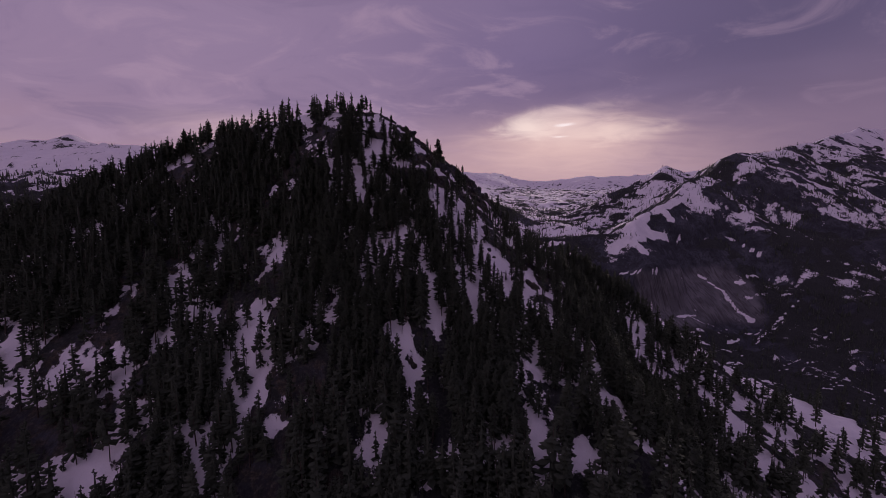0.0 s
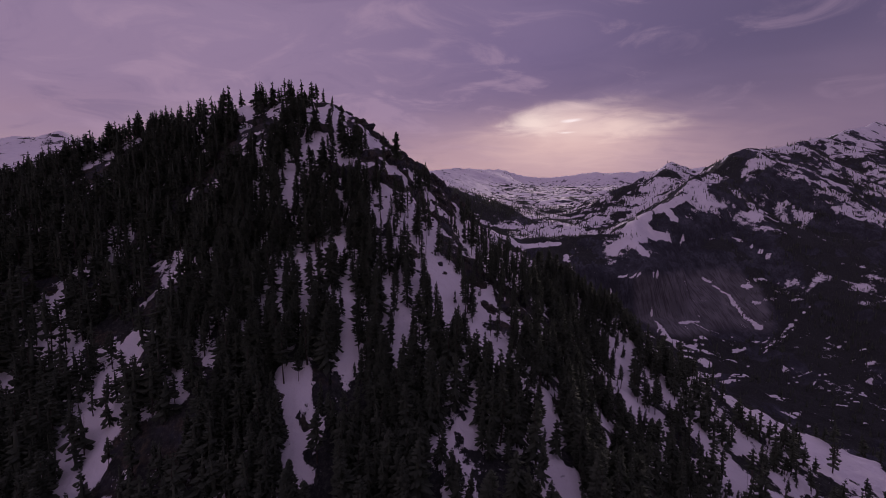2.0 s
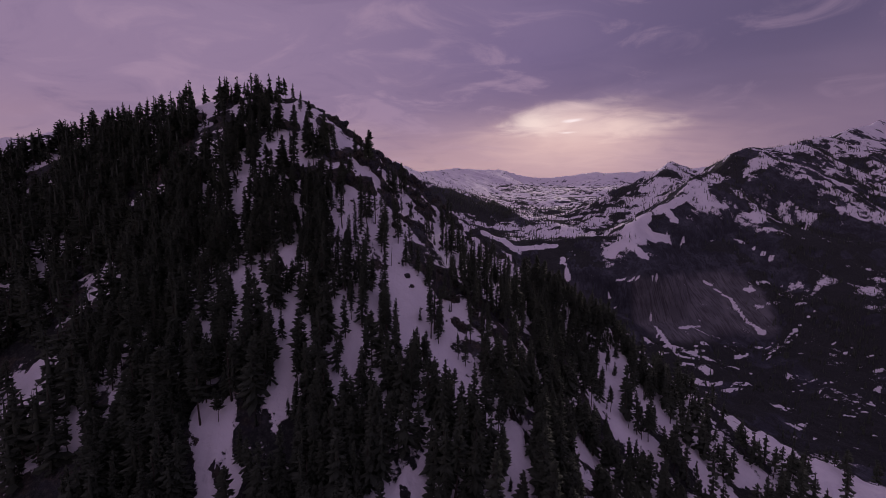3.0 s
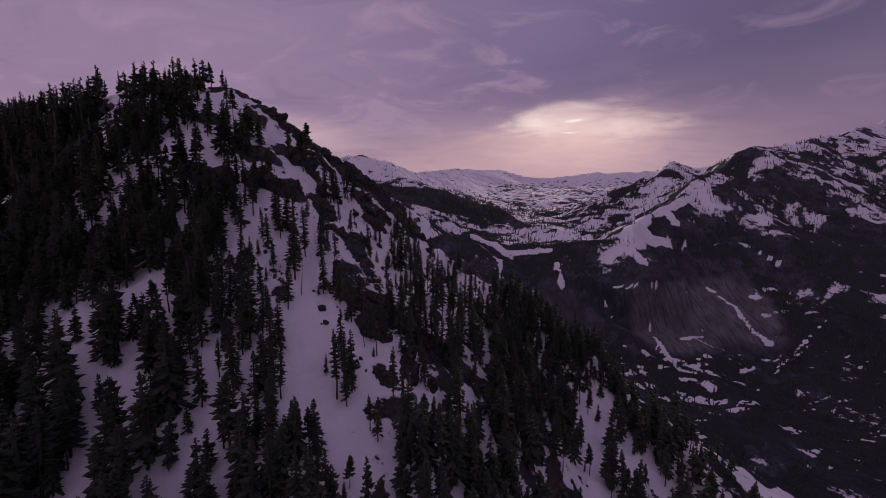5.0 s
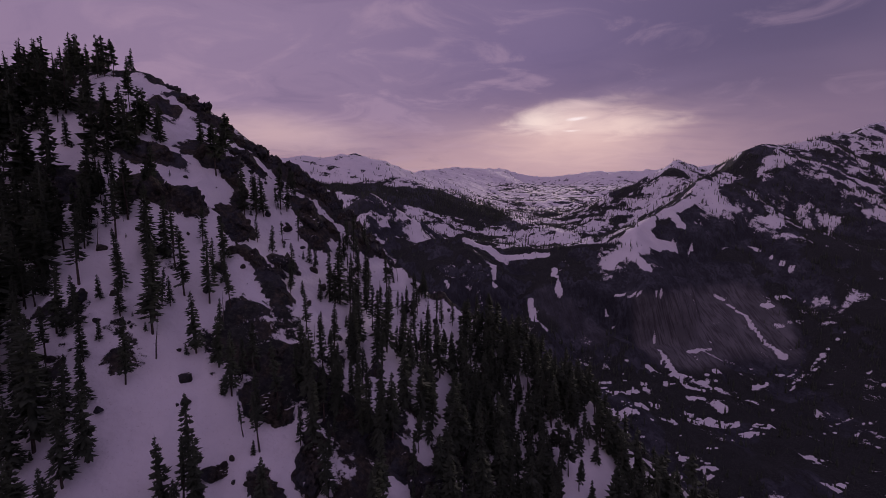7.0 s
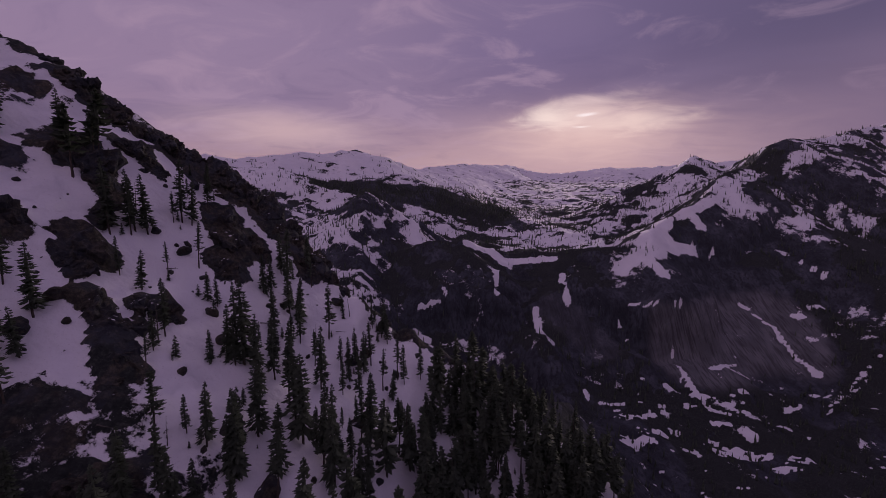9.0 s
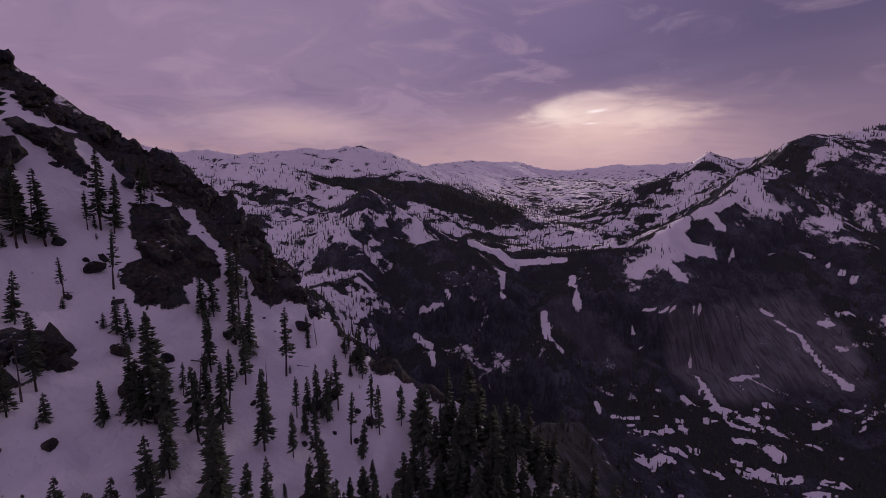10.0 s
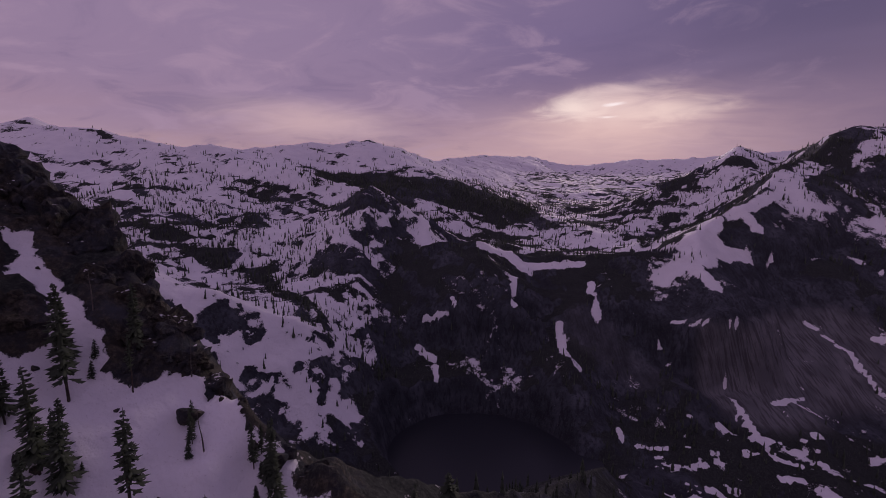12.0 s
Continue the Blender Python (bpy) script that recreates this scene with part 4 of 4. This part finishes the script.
def crag_spots(lines):
    """Crags set along strokes of bare rock."""
    spots = []
    for ax, ay, bx, by, w in lines:
        n = max(1, math.ceil(math.hypot(bx - ax, by - ay) / (1.5 * w)))
        for k in range(n):
            t = (k + 0.5) / n
            spots.append((ax + t * (bx - ax), ay + t * (by - ay), min(1.5 * w, w + 1.2), 1.3 * w))
    return spots


def make_rocks():
    rng = np.random.default_rng(21)
    blocks = [boulder(k, 4, 14, 0.34) for k in range(5)]
    stones = [boulder(10 + k, 3, 12, 0.16) for k in range(4)]
    for spots, label, group in ((CREST_CRAGS, "jagged dark granite crag on the knoll's crest", "crags along the crest"),
                                (crag_spots(CREST_ROCK), "steep dark granite cliff rising out of the snow", "cliffs in the snow slope"),
                                (crag_spots(FACE_ROCK), "weathered dark granite outcrop ringed by snow", "outcrops in the snow slope")):
        for x, y, wide, high in spots:
            z = float(land(np.array([x * 1.0]), np.array([y * 1.0]))[0])
            ob = tagged(new("rock_outcrop", blocks[int(rng.integers(5))]), label, "rock", group)
            ob.matrix_basis = Matrix.LocRotScale((x, y, z - (0.6 if spots is CREST_CRAGS else 0.42) * high), Euler((rng.normal(0, 0.25), rng.normal(0, 0.25), rng.uniform(0, 6.28))),
                                                 (wide * rng.uniform(0.85, 1.15), wide * rng.uniform(0.7, 1.0), high))
    x, y = rng.uniform(-20, 100, 400), rng.uniform(185, 298, 400)
    z = land(x, y)
    for k in range(190):
        s = rng.uniform(0.3, 1.0) if k % 6 else rng.uniform(1.3, 2.4)
        ob = tagged(new("boulder", stones[int(rng.integers(4))]), "small dark granite boulder poking out of the snow" if s < 1.3 else "large dark granite boulder half sunk in snow", "rock", "boulders on the slope")
        ob.matrix_basis = Matrix.LocRotScale((x[k], y[k], z[k] + 0.1 * s), Euler(rng.uniform(0, 6.28, 3).tolist()), (s, s * rng.uniform(0.7, 1), s * rng.uniform(0.6, 0.9)))


# ---- dead wood ----
def snag_mesh(number):
    """A bare dead stem of height 1 with broken branch stubs."""
    rng = np.random.default_rng(700 + number)
    v, f = stem(rng, 7, 0.016)
    bm = bmesh.new()
    for p in v:
        bm.verts.new(p)
    bm.verts.ensure_lookup_table()
    for q in f:
        bm.faces.new([bm.verts[i] for i in q])
    for k in range(26):
        t, a, L = rng.uniform(0.25, 0.96), rng.uniform(0, 6.28), rng.uniform(0.02, 0.075)
        way = Vector((math.cos(a), math.sin(a), rng.uniform(-0.5, 0.3)))
        side = Vector((-math.sin(a), math.cos(a), 0)) * 0.0025
        base, tip = Vector((0, 0, t)), Vector((0, 0, t)) + way * L * (1.3 - t)
        c = [bm.verts.new(p) for p in (base + side, base - side, base + Vector((0, 0, 0.005)), tip)]
        for tri in ((0, 1, 3), (1, 2, 3), (2, 0, 3)):
            bm.faces.new([c[i] for i in tri])
    me = bpy.data.meshes.new("stem")
    bm.to_mesh(me)
    bm.free()
    me.materials.append(DEAD)
    return me


def make_dead_wood():
    rng = np.random.default_rng(31)
    kinds = [snag_mesh(k) for k in range(3)]
    spots = [(36, 205), (24, 214), (44, 258), (52, 268), (14, 224), (30, 240), (57, 284), (8, 262), (66, 262), (2, 228), (42, 226), (18, 200), (61, 245), (-8, 216), (49, 292), (35, 288)]
    for n, (x, y) in enumerate(spots):
        z = float(land(np.array([x * 1.0]), np.array([y * 1.0]))[0])
        h = rng.uniform(5, 10)
        ob = tagged(new("dead_tree", kinds[n % 3]), "bare grey dead tree with broken branch stubs", "dead tree", "snags on the slope")
        ob.matrix_basis = Matrix.LocRotScale((x, y, z), Euler((rng.normal(0, 0.05), rng.normal(0, 0.05), rng.uniform(0, 6.28))), (h, h, h))
    for n, (x, y) in enumerate([(40, 262), (55, 277), (28, 232), (47, 240), (20, 256), (62, 268), (33, 222)]):
        z = float(land(np.array([x * 1.0]), np.array([y * 1.0]))[0])
        h = rng.uniform(3, 6.5)
        ob = tagged(new("fallen_log", kinds[n % 3]), "fallen dead trunk lying on the snow", "log", "fallen logs")
        ob.matrix_basis = Matrix.LocRotScale((x, y, z + 0.25), Euler((radians(84), 0, rng.uniform(0.6, 1.6))), (h * 1.6, h * 1.6, h))


make_rocks()
make_dead_wood()
